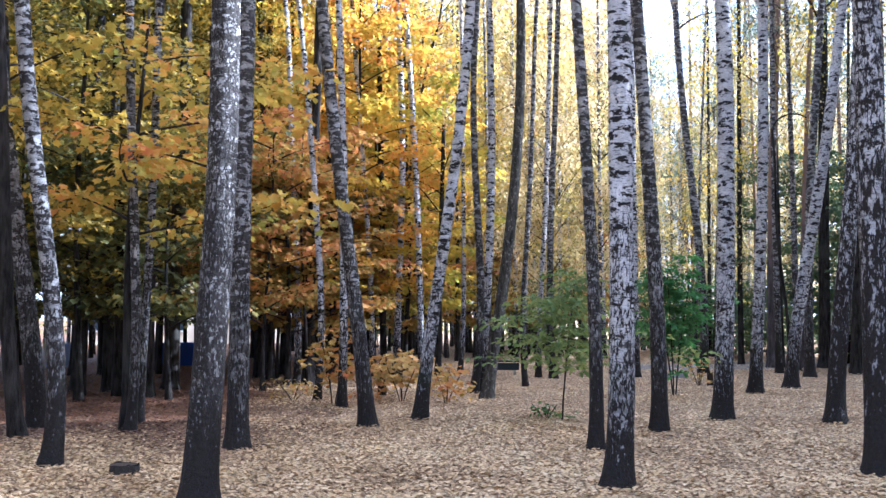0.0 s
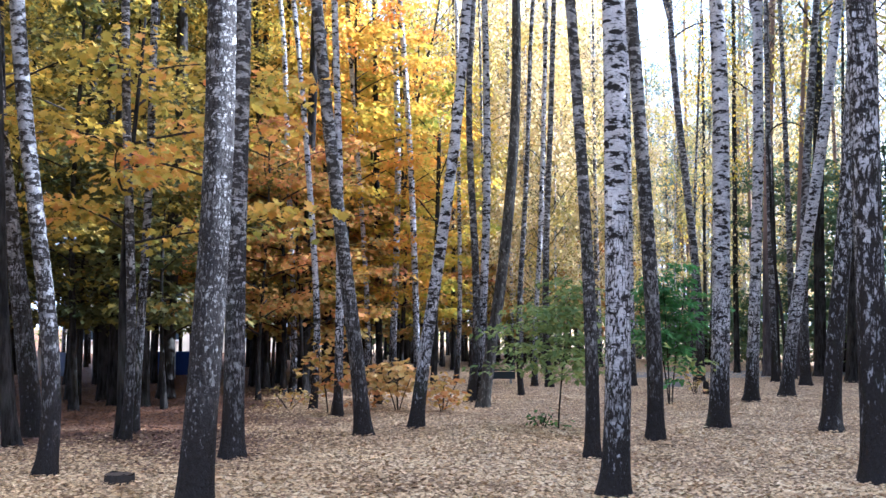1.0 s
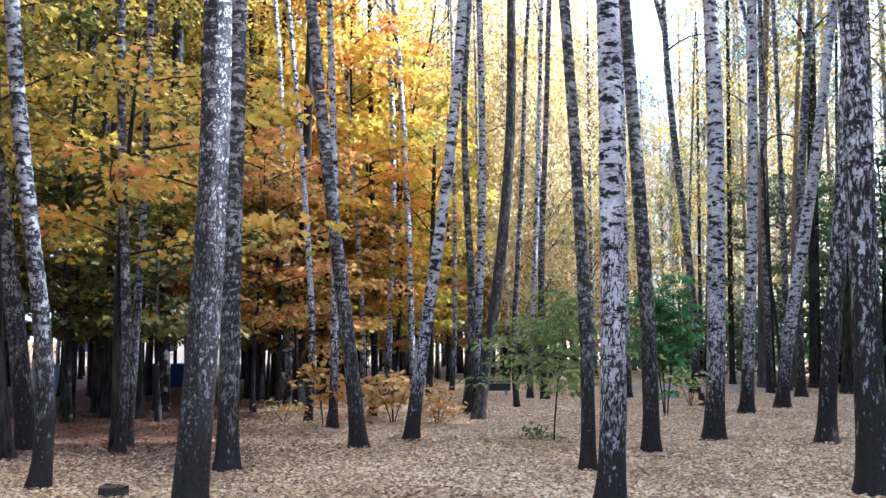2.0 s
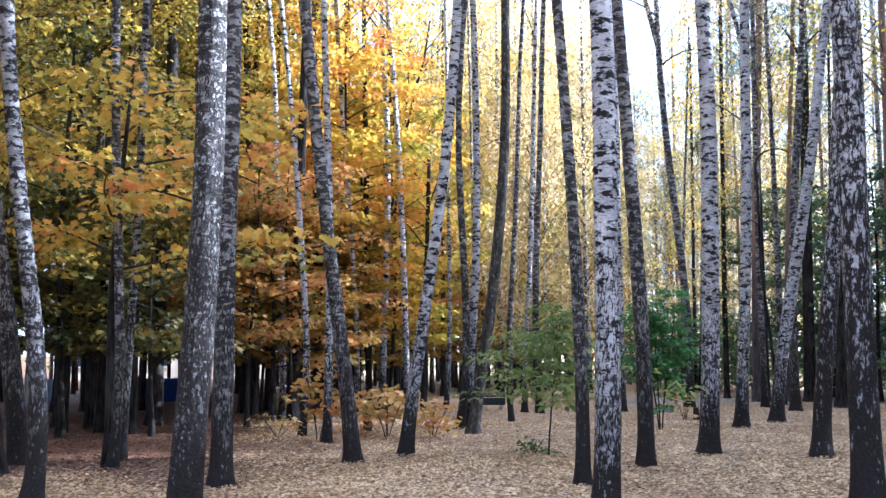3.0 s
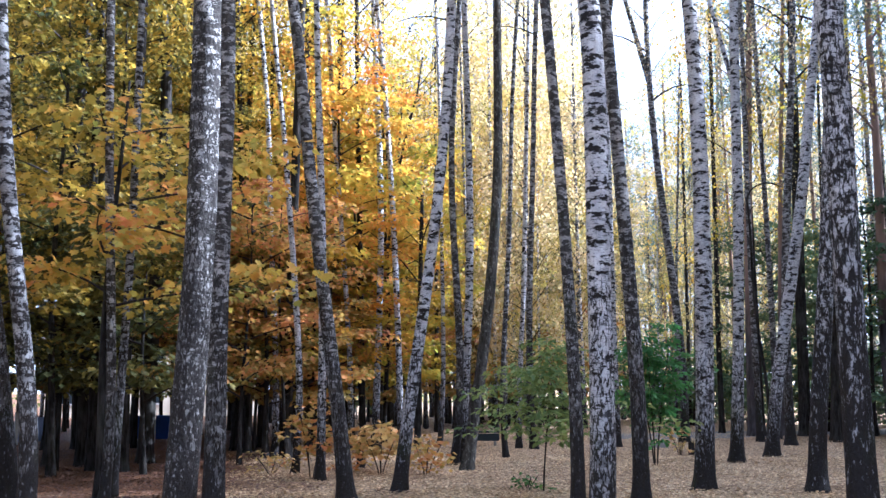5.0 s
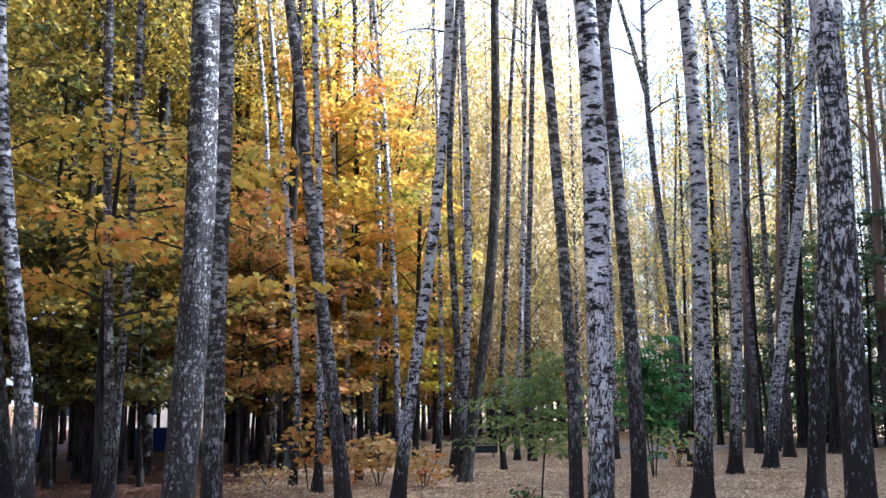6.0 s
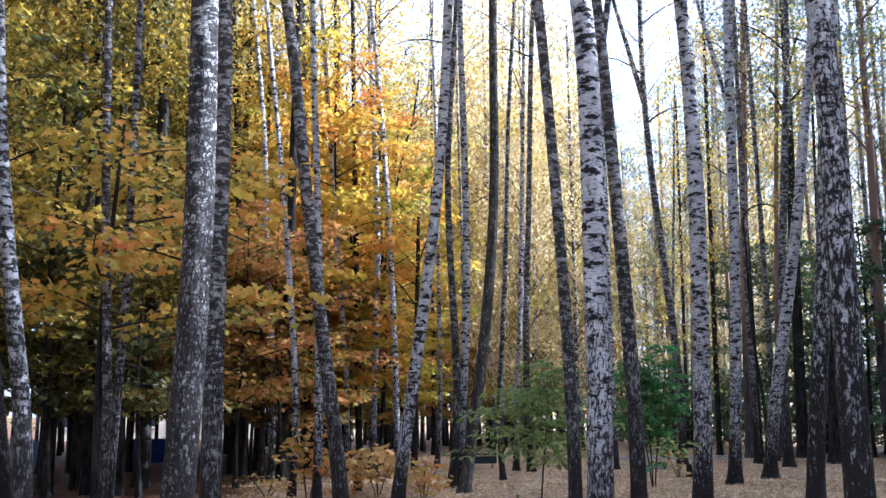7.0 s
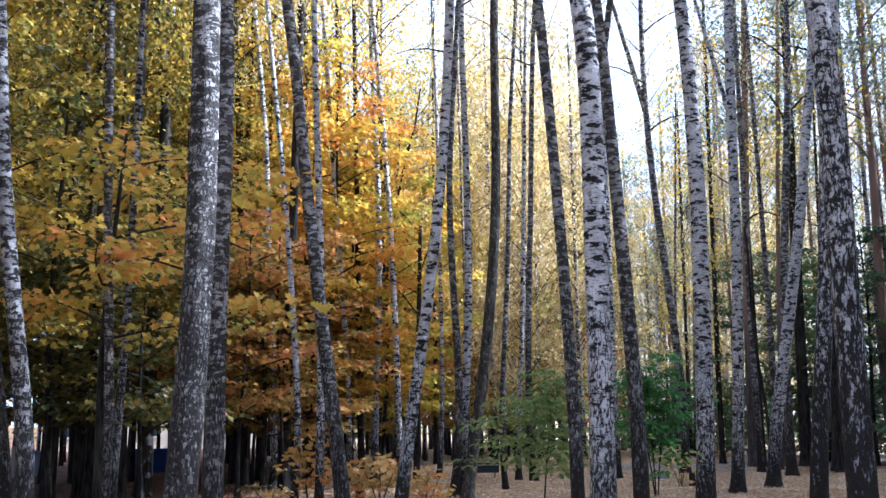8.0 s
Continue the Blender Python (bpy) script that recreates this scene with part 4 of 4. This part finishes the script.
def bent_sapling(bearing, far):
    """A thin dark stem that bends over at the top like a hoop."""
    rnd = random.Random(5)
    root = new("bent_sapling")
    tagged(root, "thin dark sapling bent over like a hoop", "sapling")
    root.matrix_basis = at_bearing(bearing, far, -bearing)
    line = [Vector((-0.055 * z + 0.04 * math.sin(z * 1.3), 0, z)) for z in np.arange(0, 6.6, 0.3)]
    top = line[-1]
    line += [top + Vector((0.48 * (1 - math.cos(w)), 0, 0.42 * math.sin(w))) for w in np.arange(0.35, 2.6, 0.25)]
    n = len(line)
    v, f = tube(line, [0.052 * (1 - 0.75 * i / n) + 0.03 * math.exp(-i / 1.5) for i in range(n)], 8, rnd, 0.05)
    hang("trunk", mesh_of("trunk", v, f, BARK["dark"], True), root)
    for i in range(4):
        p = line[8 + i * 4]
        d = Vector((rnd.uniform(-0.6, 0.6), rnd.uniform(-0.4, 0.4), 0.35))
        v, f = tube([p + d * (s * 0.22) for s in range(4)], [0.012 * (1 - s / 5) for s in range(4)], 4, rnd)
        hang("twig", mesh_of("twig", v, f, TWIG, True), root)


bent_sapling(18.75, 26.8)


# ---------------------------------------------------------------- stumps, bench, kerb stone, path
def stump(seed, bearing, far, radius, height, label, ragged=0.03):
    rnd = random.Random(seed)
    root = new("stump")
    tagged(root, label, "stump")
    root.matrix_basis = at_bearing(bearing, far)
    sides = 14
    rings = [(0.0, 1.25), (0.03, 1.1), (height * 0.55, 0.98), (height, 0.94)]
    bm = bmesh.new()
    rows = []
    for z, s in rings:
        row = []
        for k in range(sides):
            w = 6.28319 * k / sides
            r = radius * s * (1 + 0.10 * math.sin(3 * w + seed) + rnd.uniform(-0.05, 0.05))
            row.append(bm.verts.new((r * math.cos(w), r * math.sin(w), z + (rnd.uniform(-ragged, ragged) if z == height else 0))))
        rows.append(row)
    for a, b in zip(rows, rows[1:]):
        for k in range(sides):
            bm.faces.new((a[k], a[(k + 1) % sides], b[(k + 1) % sides], b[k]))
    part("bark", bm, CHAR, root)
    bm = bmesh.new()
    bm.faces.new([bm.verts.new((0.92 * v[0], 0.92 * v[1], height + 0.004)) for v in [(radius * math.cos(6.28 * k / sides), radius * math.sin(6.28 * k / sides)) for k in range(sides)]])
    part("cut_face", bm, CUT, root, "weathered cut face")


stump(1, -17.2, 10.75, 0.15, 0.12, "low weathered stump among fallen leaves")
stump(2, -3.4, 20.9, 0.085, 0.34, "blackened broken stump among saplings", 0.05)
stump(3, 14.6, 24.6, 0.07, 0.30, "small dark stump beside a birch", 0.04)


def box(bm, size, at, bevel=0.006):
    made = bmesh.ops.create_cube(bm, size=1.0)["verts"]
    bmesh.ops.scale(bm, vec=size, verts=made)
    bmesh.ops.translate(bm, vec=at, verts=made)
    edges = list({e for v in made for e in v.link_edges})
    bmesh.ops.bevel(bm, geom=edges, offset=bevel, segments=2, affect="EDGES")


def bench(bearing, far):
    root = new("park_bench")
    tagged(root, "low dark-painted slatted bench between the trees", "bench")
    root.matrix_basis = at_bearing(bearing, far, -bearing)
    for i in range(3):
        bm = bmesh.new()
        box(bm, (0.95, 0.11, 0.04), (0, -0.14 + 0.14 * i, 0.40))
        part("seat_slat", bm, BENCH_WOOD, root)
    bm = bmesh.new()
    box(bm, (0.95, 0.03, 0.20), (0, -0.205, 0.26))
    part("front_board", bm, BENCH_WOOD, root)
    for sx in (-0.36, 0.36):
        bm = bmesh.new()
        box(bm, (0.06, 0.40, 0.38), (sx, 0, 0.19))
        part("leg", bm, STONE, root, "grey concrete leg")


bench(3.3, 28.9)

bm = bmesh.new()
box(bm, (0.55, 0.22, 0.17), (0, 0, 0.07), 0.015)
kerb = part("kerb_stone", bm, STONE)
tagged(kerb, "grey concrete kerb stone lying on leaves", "kerb stone")
kerb.matrix_basis = at_bearing(12.8, 27.5, 12)


def make_path():
    verts, faces = [], []
    n = 60
    for i in range(n + 1):
        x = 6.0 + 40 * i / n
        mid = 33.5 + 0.06 * x + 0.4 * math.sin(x * 0.5)
        wide = 2.3 + 0.35 * noise.noise((x * 0.8, 0, 0))
        for s in (-1, -0.5, 0, 0.5, 1):
            y = mid + wide * s + 0.25 * noise.noise((x * 1.7, s * 3, 1))
            verts.append(Vector((x, y, lift(x, y) + 0.018 - 0.012 * abs(s))))
    for i in range(n):
        for k in range(4):
            faces.append((i * 5 + k, (i + 1) * 5 + k, (i + 1) * 5 + k + 1, i * 5 + k + 1))
    tagged(hang("path", mesh_of("path", verts, faces, ASPHALT, True)), "trodden dusty grey footpath through the wood", "path", kind="structure")


make_path()


# ---------------------------------------------------------------- beyond the wood: low blue fence and a house
def fence(bearing, far, turn, panel_paint, label, panels=2):
    root = new("fence")
    tagged(root, label, "fence")
    root.matrix_basis = at_bearing(bearing, far, turn)
    for i in range(panels):
        x = -0.55 + 1.1 * i
        bm = bmesh.new()
        box(bm, (0.98, 0.05, 0.72), (x, 0, 0.48), 0.01)
        part("panel", bm, panel_paint, root)
    for i in range(panels + 1):
        bm = bmesh.new()
        box(bm, (0.11, 0.11, 1.0), (-1.1 + 1.1 * i, 0, 0.5), 0.01)
        part("post", bm, WHITE, root, "white post")


fence(-14.5, 33.0, 14, BLUE, "low blue painted panel fence beyond the trees")
fence(-19.4, 33.5, 20, PALE_BLUE, "low pale blue painted panel fence beyond the trees", 1)


def house(bearing, far):
    root = new("house")
    tagged(root, "beige plastered house seen far off between stems", "house")
    root.matrix_basis = at_bearing(bearing, far, -bearing)
    bm = bmesh.new()
    box(bm, (13.0, 7.0, 5.6), (0, 3.5, 2.8), 0.03)
    part("wall", bm, PLASTER, root)
    bm = bmesh.new()
    ridge = [bm.verts.new(p) for p in ((-7, -0.5, 5.6), (7, -0.5, 5.6), (7, 7.5, 5.6), (-7, 7.5, 5.6), (-7, 3.5, 8.2), (7, 3.5, 8.2))]
    for q in ((0, 1, 5, 4), (2, 3, 4, 5), (0, 4, 3), (1, 2, 5), (0, 3, 2, 1)):
        bm.faces.new([ridge[k] for k in q])
    part("roof", bm, ROOFING, root)
    for i in range(5):
        for z in (1.5, 4.1):
            x = -5.0 + 2.5 * i
            bm = bmesh.new()
            box(bm, (1.15, 0.10, 1.45), (x, -0.03, z), 0.01)
            win = part("window", bm, WHITE, root)
            for sx in (-0.26, 0.26):
                bm = bmesh.new()
                box(bm, (0.44, 0.03, 1.25), (x + sx, -0.08, z), 0.005)
                part("pane", bm, PANE, win, "dark glass pane")


house(-14.6, 66.0)
